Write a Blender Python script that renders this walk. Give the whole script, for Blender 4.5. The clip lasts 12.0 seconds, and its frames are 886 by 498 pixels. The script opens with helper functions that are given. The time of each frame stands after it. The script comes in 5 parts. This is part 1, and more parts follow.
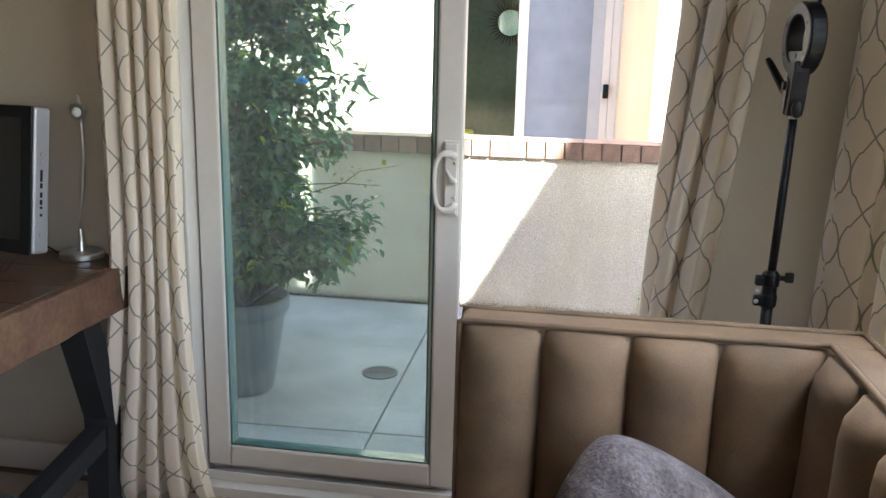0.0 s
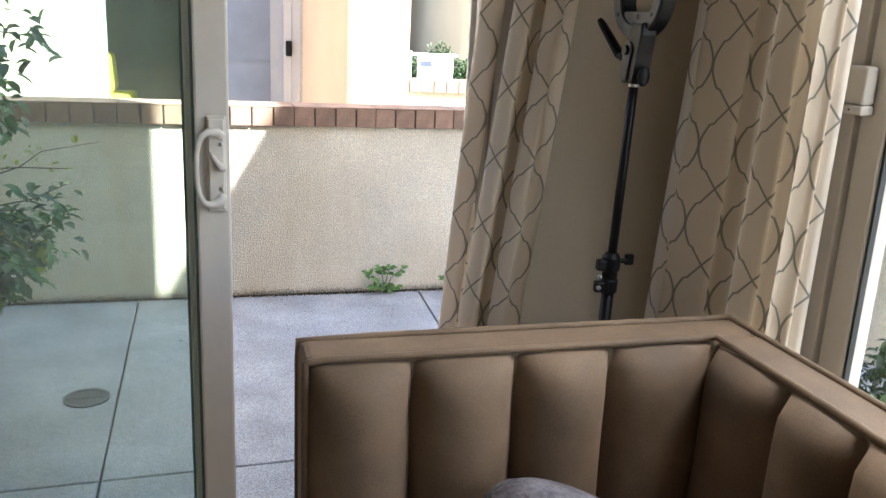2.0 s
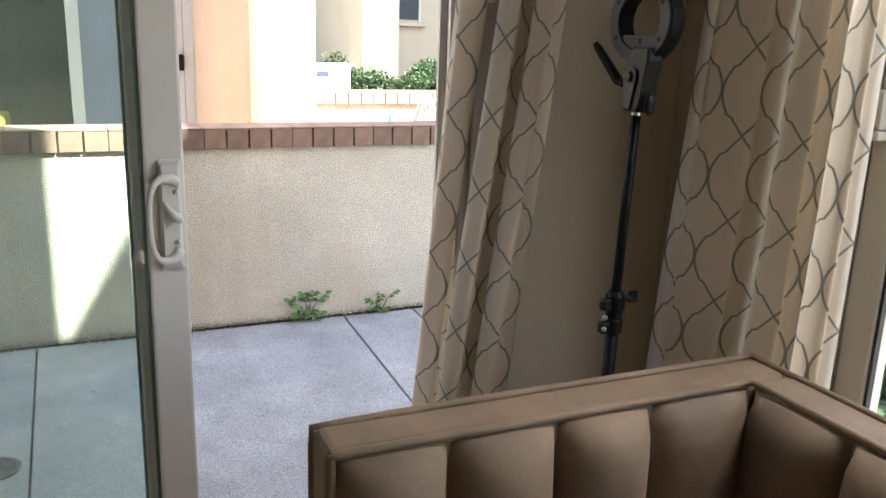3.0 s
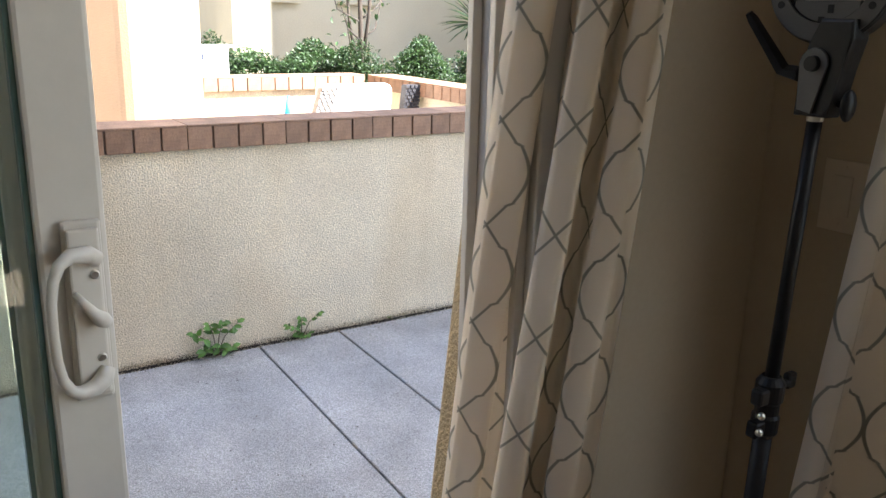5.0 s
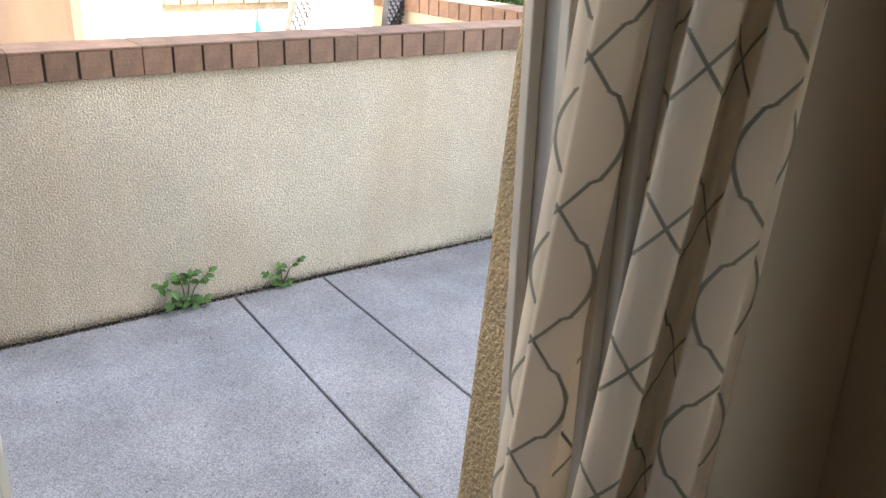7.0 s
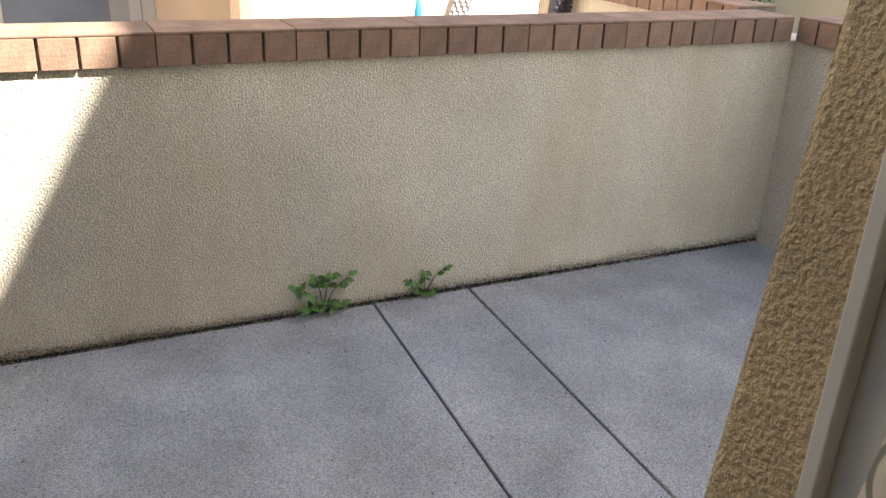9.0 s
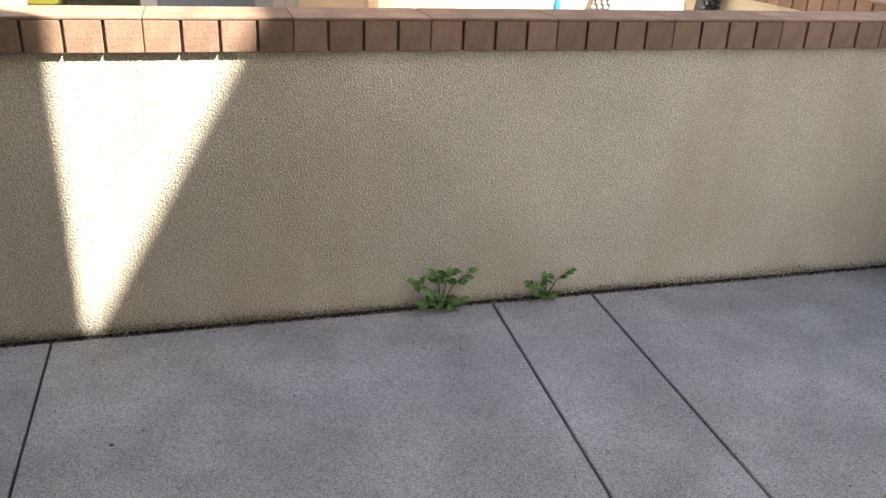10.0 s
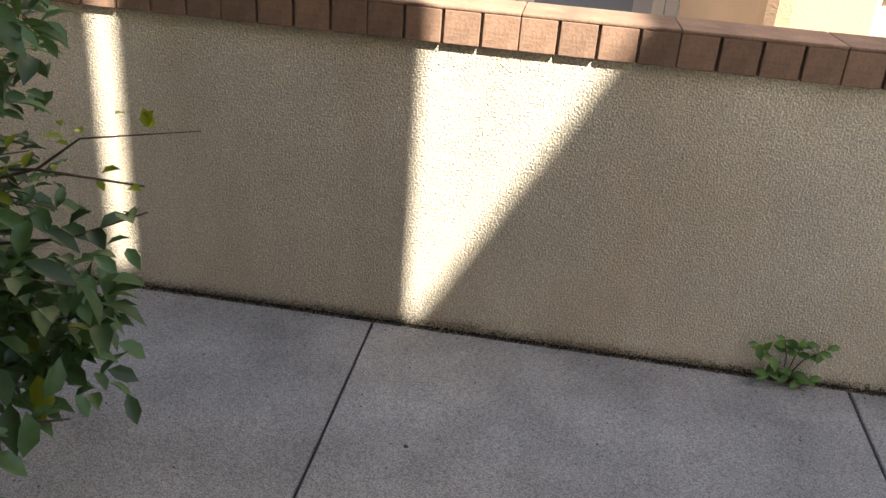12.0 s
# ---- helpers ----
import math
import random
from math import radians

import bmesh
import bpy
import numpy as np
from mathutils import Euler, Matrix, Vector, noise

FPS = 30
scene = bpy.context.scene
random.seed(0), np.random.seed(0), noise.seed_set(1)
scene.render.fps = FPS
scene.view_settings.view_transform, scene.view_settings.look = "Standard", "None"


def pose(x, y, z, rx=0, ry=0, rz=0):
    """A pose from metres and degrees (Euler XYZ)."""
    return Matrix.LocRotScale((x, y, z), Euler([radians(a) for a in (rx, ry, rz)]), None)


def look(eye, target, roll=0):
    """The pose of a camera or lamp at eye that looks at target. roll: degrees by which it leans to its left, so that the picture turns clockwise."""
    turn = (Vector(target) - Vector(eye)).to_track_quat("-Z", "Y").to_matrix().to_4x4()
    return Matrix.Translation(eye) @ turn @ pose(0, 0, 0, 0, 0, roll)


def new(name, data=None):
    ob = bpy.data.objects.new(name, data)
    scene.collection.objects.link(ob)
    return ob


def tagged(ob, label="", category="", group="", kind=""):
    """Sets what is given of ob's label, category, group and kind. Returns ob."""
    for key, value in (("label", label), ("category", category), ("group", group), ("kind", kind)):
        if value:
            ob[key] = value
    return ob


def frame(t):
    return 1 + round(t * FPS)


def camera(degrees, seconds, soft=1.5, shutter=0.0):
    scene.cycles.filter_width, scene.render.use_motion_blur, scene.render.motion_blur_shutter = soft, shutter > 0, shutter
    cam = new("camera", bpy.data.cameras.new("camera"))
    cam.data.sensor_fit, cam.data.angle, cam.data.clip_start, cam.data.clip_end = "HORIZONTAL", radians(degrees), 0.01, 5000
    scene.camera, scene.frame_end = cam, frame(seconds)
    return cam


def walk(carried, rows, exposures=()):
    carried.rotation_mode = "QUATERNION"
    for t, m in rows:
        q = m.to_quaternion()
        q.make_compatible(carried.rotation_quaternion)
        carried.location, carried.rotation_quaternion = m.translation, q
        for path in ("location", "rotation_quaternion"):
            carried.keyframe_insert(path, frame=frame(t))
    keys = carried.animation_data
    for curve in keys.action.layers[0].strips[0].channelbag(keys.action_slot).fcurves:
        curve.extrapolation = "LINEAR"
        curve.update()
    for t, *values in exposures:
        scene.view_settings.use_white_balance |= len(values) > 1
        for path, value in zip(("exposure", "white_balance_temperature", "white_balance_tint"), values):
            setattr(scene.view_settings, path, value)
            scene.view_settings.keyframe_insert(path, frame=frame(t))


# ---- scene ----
cam = camera(56.3, 12.0)
PATH = [
    (0, (-0.03, 0.141, 1.389), (-0.339, 2.067, 0.944), 1.4),
    (0.5, (-0.157, 0.239, 1.395), (-0.208, 2.183, 0.927), 1.2),
    (1, (-0.262, 0.338, 1.398), (-0.048, 2.268, 0.918), 0.9),
    (1.5, (-0.318, 0.441, 1.376), (0.051, 2.341, 0.874), 2.1),
    (2, (-0.378, 0.556, 1.377), (0.145, 2.416, 0.862), 2.8),
    (2.5, (-0.439, 0.658, 1.4), (0.242, 2.47, 0.897), 2.8),
    (3, (-0.53, 0.795, 1.413), (0.258, 2.565, 0.915), 1.9),
    (3.2, (-0.548, 0.852, 1.41), (0.263, 2.614, 0.921), 1.8),
    (4.8, (-0.532, 1.408, 1.403), (0.475, 3.057, 0.886), 1.4),
    (5, (-0.53, 1.468, 1.395), (0.532, 3.075, 0.857), 1.4),
    (5.5, (-0.503, 1.562, 1.379), (0.636, 3.09, 0.774), 1.9),
    (6, (-0.447, 1.66, 1.371), (0.709, 3.152, 0.71), 2.2),
    (6.5, (-0.415, 1.751, 1.373), (0.711, 3.245, 0.665), 1.8),
    (7, (-0.385, 1.839, 1.369), (0.696, 3.357, 0.642), 1.7),
    (7.5, (-0.388, 1.953, 1.363), (0.686, 3.474, 0.634), 1.8),
    (9.5, (-0.249, 2.226, 1.351), (0.399, 3.941, 0.552), 2.5),
    (10, (-0.251, 2.253, 1.316), (0.269, 4.015, 0.525), 2.6),
    (10.5, (-0.257, 2.322, 1.307), (0.17, 4.105, 0.507), 3.9),
    (11, (-0.258, 2.399, 1.297), (-0.002, 4.2, 0.466), 4.4),
    (11.5, (-0.271, 2.46, 1.309), (-0.236, 4.274, 0.466), 4.5),
    (12, (-0.294, 2.496, 1.301), (-0.517, 4.298, 0.463), 4.7),
]
EXPOSURES = [(0.0, 3.78, 5900, 12), (2.5, 3.46, 6100, 12), (5.0, 3.24, 6250, 11), (5.5, 3.40, 6250, 11), (6.0, 3.54, 6300, 11), (6.5, 3.54, 6350, 11), (7.0, 3.34, 6350, 10), (7.5, 3.18, 6400, 10), (9.5, 2.36, 6800, 11), (10.5, 2.30, 6900, 12), (11.5, 2.06, 7050, 13), (12.0, 2.04, 7100, 13)]
walk(cam, [(t, look(eye, target, roll)) for t, eye, target, roll in PATH], EXPOSURES)

# ---------------------------------------------------------------- light
SUN_DIR = Vector((-0.5, 0.5, -0.866))
world = bpy.data.worlds.new("sky")
scene.world = world
world.use_nodes = True
wn = world.node_tree.nodes
sky = wn.new("ShaderNodeTexSky")
sky.sky_type = "NISHITA"
sky.sun_disc = False
sky.sun_elevation = radians(50.8)
sky.sun_rotation = radians(135)
world.node_tree.links.new(sky.outputs[0], wn["Background"].inputs[0])
wn["Background"].inputs[1].default_value = 0.11
sun_data = bpy.data.lights.new("sun", "SUN")
sun_data.energy, sun_data.angle, sun_data.color = 5.0, radians(0.55), (1.0, 0.985, 0.96)
sun = new("sun", sun_data)
sun.rotation_euler = SUN_DIR.to_track_quat("-Z", "Y").to_euler()

# added fill: lamps in an assumed rear window and the sofa window's upper part
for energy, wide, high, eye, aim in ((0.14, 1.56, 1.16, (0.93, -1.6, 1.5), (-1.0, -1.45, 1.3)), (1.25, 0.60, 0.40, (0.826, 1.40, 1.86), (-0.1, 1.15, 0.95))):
    lamp = bpy.data.lights.new("window_fill", "AREA")
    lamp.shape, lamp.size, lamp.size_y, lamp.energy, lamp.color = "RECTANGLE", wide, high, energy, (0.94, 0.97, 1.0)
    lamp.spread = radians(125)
    new("window_fill", lamp).matrix_basis = look(eye, aim)


# ---------------------------------------------------------------- materials
def material(name, base, rough=0.6, vary=0.15, scale=4.0, fine=60.0, bump=0.1, metal=0.0, depth=0.01, by_object=0.0, by_island=0.0, tint=None, sheen=0.0, coord="Object", detail=6.0, speck=0.0, streak=0.0, grain_pit_shade=None):
    """A surface with stains at one scale, grain and pit shade at a finer one, and relief."""
    m = bpy.data.materials.new(name)
    m.use_nodes = True
    nt = m.node_tree
    n, l = nt.nodes, nt.links
    b = n["Principled BSDF"]
    tc = n.new("ShaderNodeTexCoord")
    big = n.new("ShaderNodeTexNoise")
    big.inputs["Scale"].default_value, big.inputs["Detail"].default_value = scale, detail
    small = n.new("ShaderNodeTexNoise")
    small.inputs["Scale"].default_value, small.inputs["Detail"].default_value = fine, 4.0
    l.new(tc.outputs[coord], big.inputs["Vector"])
    l.new(tc.outputs[coord], small.inputs["Vector"])
    ramp = n.new("ShaderNodeMapRange")
    ramp.inputs["From Min"].default_value, ramp.inputs["From Max"].default_value = 0.3, 0.7
    l.new(big.outputs["Fac"], ramp.inputs["Value"])
    mix = n.new("ShaderNodeMix")
    mix.data_type = "RGBA"
    dark = tint or tuple(c * (1 - vary) for c in base)
    mix.inputs["A"].default_value = (*dark, 1)
    mix.inputs["B"].default_value = (*(min(1, c * (1 + vary * 0.6)) for c in base), 1)
    l.new(ramp.outputs[0], mix.inputs["Factor"])
    grain = n.new("ShaderNodeMix")
    grain.data_type, grain.blend_type = "RGBA", "MULTIPLY"
    grain.inputs["Factor"].default_value = 1.0
    # grain shares the relief's noise, so shade of its pits is coloured in
    gm = n.new("ShaderNodeMapRange")
    gm.inputs["From Min"].default_value, gm.inputs["From Max"].default_value = 0.25, 0.75
    gm.inputs["To Min"].default_value, gm.inputs["To Max"].default_value = 1 - (grain_pit_shade or vary * 0.7), 1 + (grain_pit_shade or vary * 0.7) * 0.45
    l.new(small.outputs["Fac"], gm.inputs["Value"])
    l.new(mix.outputs["Result"], grain.inputs["A"])
    l.new(gm.outputs[0], grain.inputs["B"])
    last = grain.outputs["Result"]
    if speck:
        vo = n.new("ShaderNodeTexVoronoi")
        vo.inputs["Scale"].default_value = 330
        l.new(tc.outputs[coord], vo.inputs["Vector"])
        sx = n.new("ShaderNodeSeparateColor")
        l.new(vo.outputs["Color"], sx.inputs[0])
        sm = n.new("ShaderNodeMapRange")
        sm.inputs["To Min"].default_value, sm.inputs["To Max"].default_value = 1 - speck, 1 + speck * 0.7
        l.new(sx.outputs[0], sm.inputs["Value"])
        sk = n.new("ShaderNodeMix")
        sk.data_type, sk.blend_type = "RGBA", "MULTIPLY"
        sk.inputs["Factor"].default_value = 1.0
        l.new(last, sk.inputs["A"])
        l.new(sm.outputs[0], sk.inputs["B"])
        last = sk.outputs["Result"]
    if streak:
        mp = n.new("ShaderNodeMapping")
        mp.inputs["Scale"].default_value = (3.4, 3.4, 0.75)
        l.new(tc.outputs[coord], mp.inputs["Vector"])
        sn = n.new("ShaderNodeTexNoise")
        sn.inputs["Scale"].default_value, sn.inputs["Detail"].default_value = 1.0, 7.0
        l.new(mp.outputs[0], sn.inputs["Vector"])
        sr = n.new("ShaderNodeMapRange")
        sr.inputs["From Min"].default_value, sr.inputs["From Max"].default_value = 0.46, 0.72
        sr.inputs["To Max"].default_value = streak
        l.new(sn.outputs["Fac"], sr.inputs["Value"])
        st = n.new("ShaderNodeMix")
        st.data_type = "RGBA"
        l.new(sr.outputs[0], st.inputs["Factor"])
        l.new(last, st.inputs["A"])
        st.inputs["B"].default_value = (base[0] * 0.62, base[1] * 0.54, base[2] * 0.42, 1)
        last = st.outputs["Result"]
    if by_object or by_island:
        src = n.new("ShaderNodeObjectInfo") if by_object else n.new("ShaderNodeNewGeometry")
        amount = by_object or by_island
        om = n.new("ShaderNodeMapRange")
        om.inputs["To Min"].default_value, om.inputs["To Max"].default_value = 1 - amount, 1 + amount
        l.new(src.outputs["Random" if by_object else "Random Per Island"], om.inputs["Value"])
        om2 = n.new("ShaderNodeMix")
        om2.data_type, om2.blend_type = "RGBA", "MULTIPLY"
        om2.inputs["Factor"].default_value = 1.0
        l.new(last, om2.inputs["A"])
        l.new(om.outputs[0], om2.inputs["B"])
        last = om2.outputs["Result"]
    l.new(last, b.inputs["Base Color"])
    b.inputs["Roughness"].default_value = rough
    b.inputs["Metallic"].default_value = metal
    if sheen:
        b.inputs["Sheen Weight"].default_value = sheen
        b.inputs["Sheen Roughness"].default_value = 0.35
        b.inputs["Sheen Tint"].default_value = (*(min(1, c * 2.2) for c in base), 1)
    if bump:
        bp = n.new("ShaderNodeBump")
        bp.inputs["Strength"].default_value, bp.inputs["Distance"].default_value = bump, depth
        l.new(small.outputs["Fac"], bp.inputs["Height"])
        l.new(bp.outputs[0], b.inputs["Normal"])
    return m


def glass(name, tint, rough=0.0, reflect=0.04, veil=0.0):
    m = bpy.data.materials.new(name)
    m.use_nodes = True
    nt = m.node_tree
    n, l = nt.nodes, nt.links
    n.remove(n["Principled BSDF"])
    clear = n.new("ShaderNodeBsdfTransparent")
    clear.inputs[0].default_value = (*tint, 1)
    gloss = n.new("ShaderNodeBsdfGlossy")
    gloss.inputs["Roughness"].default_value = rough
    lw = n.new("ShaderNodeLayerWeight")
    steep = n.new("ShaderNodeMath")
    steep.operation = "POWER"
    l.new(lw.outputs["Facing"], steep.inputs[0])
    steep.inputs[1].default_value = 5.0
    fr = n.new("ShaderNodeMath")
    fr.operation = "MULTIPLY_ADD"
    l.new(steep.outputs[0], fr.inputs[0])
    fr.inputs[1].default_value, fr.inputs[2].default_value = 1.0 - reflect, reflect
    mx = n.new("ShaderNodeMixShader")
    l.new(fr.outputs[0], mx.inputs[0])
    l.new(clear.outputs[0], mx.inputs[1])
    l.new(gloss.outputs[0], mx.inputs[2])
    last = mx.outputs[0]
    # translucent share that imitates a veiling haze of glare over the view
    if veil:
        film = n.new("ShaderNodeBsdfTranslucent")
        film.inputs[0].default_value = (0.85, 0.88, 0.86, 1)
        coat = n.new("ShaderNodeMixShader")
        coat.inputs[0].default_value = veil
        l.new(last, coat.inputs[1])
        l.new(film.outputs[0], coat.inputs[2])
        last = coat.outputs[0]
    l.new(last, n["Material Output"].inputs[0])
    return m


STUCCO = material("cream_stucco", (0.82, 0.722, 0.54), 0.9, 0.14, 2.0, 168, 1.0, depth=0.012, streak=0.48, grain_pit_shade=0.36, speck=0.22)
STUCCO_GOLD = material("gold_stucco", (0.50, 0.37, 0.20), 0.9, 0.22, 3.0, 150, 1.0, depth=0.013, grain_pit_shade=0.34)
# the pier's warm bounce-lit shade is put into this tan colour
STUCCO_WARM_SHADE = material("warm_shade_stucco", (0.56, 0.37, 0.23), 0.9, 0.08, 2.0, 110, 0.4, depth=0.006)
STUCCO_FAR = material("beige_stucco", (0.46, 0.395, 0.28), 0.9, 0.12, 0.8, 60, 0.3)
CONCRETE = material("broom_concrete", (0.345, 0.330, 0.306), 0.85, 0.24, 3.6, 225, 0.8, depth=0.004, by_object=0.05, speck=0.46, grain_pit_shade=0.28, detail=9.0)
JOINT = material("dirty_joint", (0.05, 0.045, 0.04), 0.95, 0.3, 9, 90, 0.4)
MORTAR = material("mortar", (0.20, 0.15, 0.12), 0.95, 0.25, 12, 150, 0.5)
BRICK = material("red_brown_brick", (0.27, 0.163, 0.103), 0.75, 0.34, 11, 120, 0.4, depth=0.004, by_object=0.18)
PLASTER = material("tan_wall_paint", (0.395, 0.33, 0.245), 0.75, 0.05, 1.5, 90, 0.10, depth=0.003)
CEILING = material("white_ceiling", (0.75, 0.73, 0.69), 0.9, 0.04, 2, 90, 0.1)
VINYL = material("white_vinyl", (0.57, 0.525, 0.46), 0.42, 0.05, 3, 40, 0.03)
GASKET = material("dark_gasket", (0.03, 0.035, 0.035), 0.6, 0.2, 10, 60, 0.1)
FLOOR = material("tan_floor_tile", (0.42, 0.33, 0.24), 0.35, 0.12, 4, 40, 0.05, by_object=0.05)
VELVET = material("taupe_velvet", (0.168, 0.108, 0.060), 0.8, 0.32, 7, 300, 0.12, depth=0.001, sheen=0.30)
PLUSH = material("grey_plush", (0.21, 0.185, 0.19), 0.85, 0.3, 13, 120, 0.8, depth=0.006, sheen=0.25, tint=(0.055, 0.048, 0.048), detail=9.0, grain_pit_shade=0.5)
BLACK = material("black_plastic", (0.010, 0.010, 0.011), 0.40, 0.2, 20, 120, 0.05)
BLACK.node_tree.nodes["Principled BSDF"].inputs["Specular IOR Level"].default_value = 0.22
IRON = material("black_iron", (0.008, 0.008, 0.009), 0.75, 0.3, 14, 90, 0.2, depth=0.002)
GREY_SATIN = material("grey_satin_plastic", (0.055, 0.054, 0.054), 0.5, 0.1, 12, 120, 0.05)
STEEL = material("brushed_steel", (0.55, 0.54, 0.52), 0.3, 0.08, 20, 150, 0.04, metal=1.0)
SILVER = material("silver_plastic", (0.42, 0.42, 0.43), 0.4, 0.06, 12, 80, 0.03, metal=0.4)
SCREEN = material("dark_screen", (0.012, 0.013, 0.015), 0.12, 0.1, 2, 20, 0.0)
WOOD_ROUGH = material("rough_sawn_wood", (0.135, 0.070, 0.040), 0.7, 0.5, 9, 60, 0.5, depth=0.004, streak=0.5)
WOOD = material("dark_stained_wood", (0.085, 0.042, 0.023), 0.42, 0.45, 5, 70, 0.15, depth=0.002)
LEAF = material("tree_leaf", (0.085, 0.158, 0.050), 0.42, 0.3, 6, 60, 0.1, by_island=0.45)
LEAF_NEW = material("yellow_leaf", (0.34, 0.40, 0.03), 0.45, 0.2, 10, 60, 0.1, by_island=0.3)
WEED = material("weed_leaf", (0.12, 0.24, 0.045), 0.5, 0.3, 20, 90, 0.1, by_island=0.35)
BARK = material("brown_bark", (0.12, 0.085, 0.055), 0.9, 0.3, 20, 90, 0.5)
POT = material("grey_pot", (0.16, 0.165, 0.17), 0.55, 0.12, 8, 90, 0.08)
SOIL = material("soil", (0.055, 0.04, 0.028), 0.95, 0.4, 20, 80, 0.6)
HEDGE = material("hedge_leaf", (0.036, 0.070, 0.020), 0.55, 0.3, 6, 40, 0.1, by_island=0.5)
WICKER = material("dark_wicker", (0.035, 0.032, 0.036), 0.6, 0.3, 40, 160, 0.3)
WICKER_PALE = material("pale_wicker", (0.34, 0.31, 0.28), 0.6, 0.3, 40, 160, 0.3)
CUSHION = material("cream_cushion", (0.72, 0.69, 0.63), 0.85, 0.06, 5, 150, 0.1)
YELLOW = material("yellow_fabric", (0.75, 0.58, 0.05), 0.7, 0.08, 5, 100, 0.1)
BLUE = material("blue_plastic", (0.02, 0.25, 0.65), 0.4, 0.1, 5, 60, 0.05)
SIGN_WHITE = material("white_sign", (0.82, 0.82, 0.8), 0.5, 0.03, 4, 40, 0.02)
GREY_CLOTH = material("grey_screen_mesh", (0.20, 0.215, 0.24), 0.8, 0.12, 6, 200, 0.1)
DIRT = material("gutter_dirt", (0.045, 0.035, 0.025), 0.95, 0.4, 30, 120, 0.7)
EARTH = material("garden_earth", (0.22, 0.19, 0.15), 0.95, 0.3, 0.5, 12, 0.4)
ROOM_DARK = material("dim_room_paint", (0.30, 0.34, 0.28), 0.8, 0.3, 1.2, 20, 0.1)
PANE = glass("door_glass", (0.90, 0.95, 0.93), veil=0.018)
PANE_CLEAR = glass("window_glass", (0.95, 0.97, 0.96))
PANE_EDGE = material("green_glass_edge", (0.10, 0.17, 0.155), 0.15, 0.1, 5, 40, 0.0)
GRATE = material("drain_grate", (0.09, 0.09, 0.088), 0.5, 0.2, 20, 90, 0.2, metal=0.6)
SWITCH = material("switch_plastic", (0.50, 0.43, 0.34), 0.4, 0.04, 5, 60, 0.02)


def curtain_material():
    m = bpy.data.materials.new("trellis_curtain")
    m.use_nodes = True
    nt = m.node_tree
    n, l = nt.nodes, nt.links
    b = n["Principled BSDF"]

    def op(kind, a, c=None, e=None):
        o = n.new("ShaderNodeMath")
        o.operation = kind
        for i, v in enumerate((a, c, e)):
            if v is None:
                continue
            if isinstance(v, (int, float)):
                o.inputs[i].default_value = v
            else:
                l.new(v, o.inputs[i])
        return o.outputs[0]

    tc = n.new("ShaderNodeTexCoord")
    sep = n.new("ShaderNodeSeparateXYZ")
    l.new(tc.outputs["UV"], sep.inputs[0])
    u = op("DIVIDE", sep.outputs[0], 0.050)
    w = op("PINGPONG", op("DIVIDE", sep.outputs[1], 0.0785), 1.0)
    # rows of pointed lozenges with a notch on each shoulder and round bellies that meet
    point = op("MULTIPLY", op("MINIMUM", w, 0.40), 1.25)
    past = op("MAXIMUM", op("SUBTRACT", w, 0.40), 0.0)
    notch = op("MINIMUM", op("DIVIDE", past, 0.06), 1.0)
    belly = op("SINE", op("MULTIPLY", past, math.pi / 1.2))
    q = op("ADD", point, op("ADD", op("MULTIPLY", notch, 0.12), op("MULTIPLY", belly, 0.365)))
    d = op("ABSOLUTE", op("SUBTRACT", op("PINGPONG", u, 1.0), op("SUBTRACT", 1.0, q)))
    d = op("DIVIDE", d, op("MULTIPLY_ADD", op("MULTIPLY", op("GREATER_THAN", w, 0.40), op("LESS_THAN", w, 0.46)), 0.9, 1.2))
    line = op("SUBTRACT", 1.0, op("SMOOTH_MIN", op("DIVIDE", d, 0.050), 1.0, 0.3))
    line = op("MINIMUM", op("MULTIPLY", op("MAXIMUM", line, 0.0), 2.2), 0.9)
    weave = n.new("ShaderNodeTexNoise")
    weave.inputs["Scale"].default_value = 500
    l.new(tc.outputs["UV"], weave.inputs["Vector"])
    stain = n.new("ShaderNodeTexNoise")
    stain.inputs["Scale"].default_value = 9
    l.new(tc.outputs["UV"], stain.inputs["Vector"])
    base = n.new("ShaderNodeMix")
    base.data_type = "RGBA"
    base.inputs["A"].default_value = (0.87, 0.765, 0.635, 1)
    base.inputs["B"].default_value = (0.93, 0.84, 0.71, 1)
    l.new(stain.outputs["Fac"], base.inputs["Factor"])
    mix = n.new("ShaderNodeMix")
    mix.data_type = "RGBA"
    l.new(line, mix.inputs["Factor"])
    l.new(base.outputs["Result"], mix.inputs["A"])
    mix.inputs["B"].default_value = (0.27, 0.27, 0.225, 1)
    l.new(mix.outputs["Result"], b.inputs["Base Color"])
    b.inputs["Roughness"].default_value = 0.85
    bp = n.new("ShaderNodeBump")
    bp.inputs["Strength"].default_value, bp.inputs["Distance"].default_value = 0.25, 0.002
    l.new(op("ADD", weave.outputs["Fac"], line), bp.inputs["Height"])
    l.new(bp.outputs[0], b.inputs["Normal"])
    tr = n.new("ShaderNodeBsdfTranslucent")
    back = n.new("ShaderNodeMix")
    back.data_type = "RGBA"
    l.new(line, back.inputs["Factor"])
    back.inputs["A"].default_value = (0.95, 0.905, 0.83, 1)
    back.inputs["B"].default_value = (0.34, 0.34, 0.29, 1)
    l.new(back.outputs["Result"], tr.inputs["Color"])
    ms = n.new("ShaderNodeMixShader")
    ms.inputs[0].default_value = 0.56
    l.new(b.outputs[0], ms.inputs[1])
    l.new(tr.outputs[0], ms.inputs[2])
    l.new(ms.outputs[0], n["Material Output"].inputs[0])
    return m


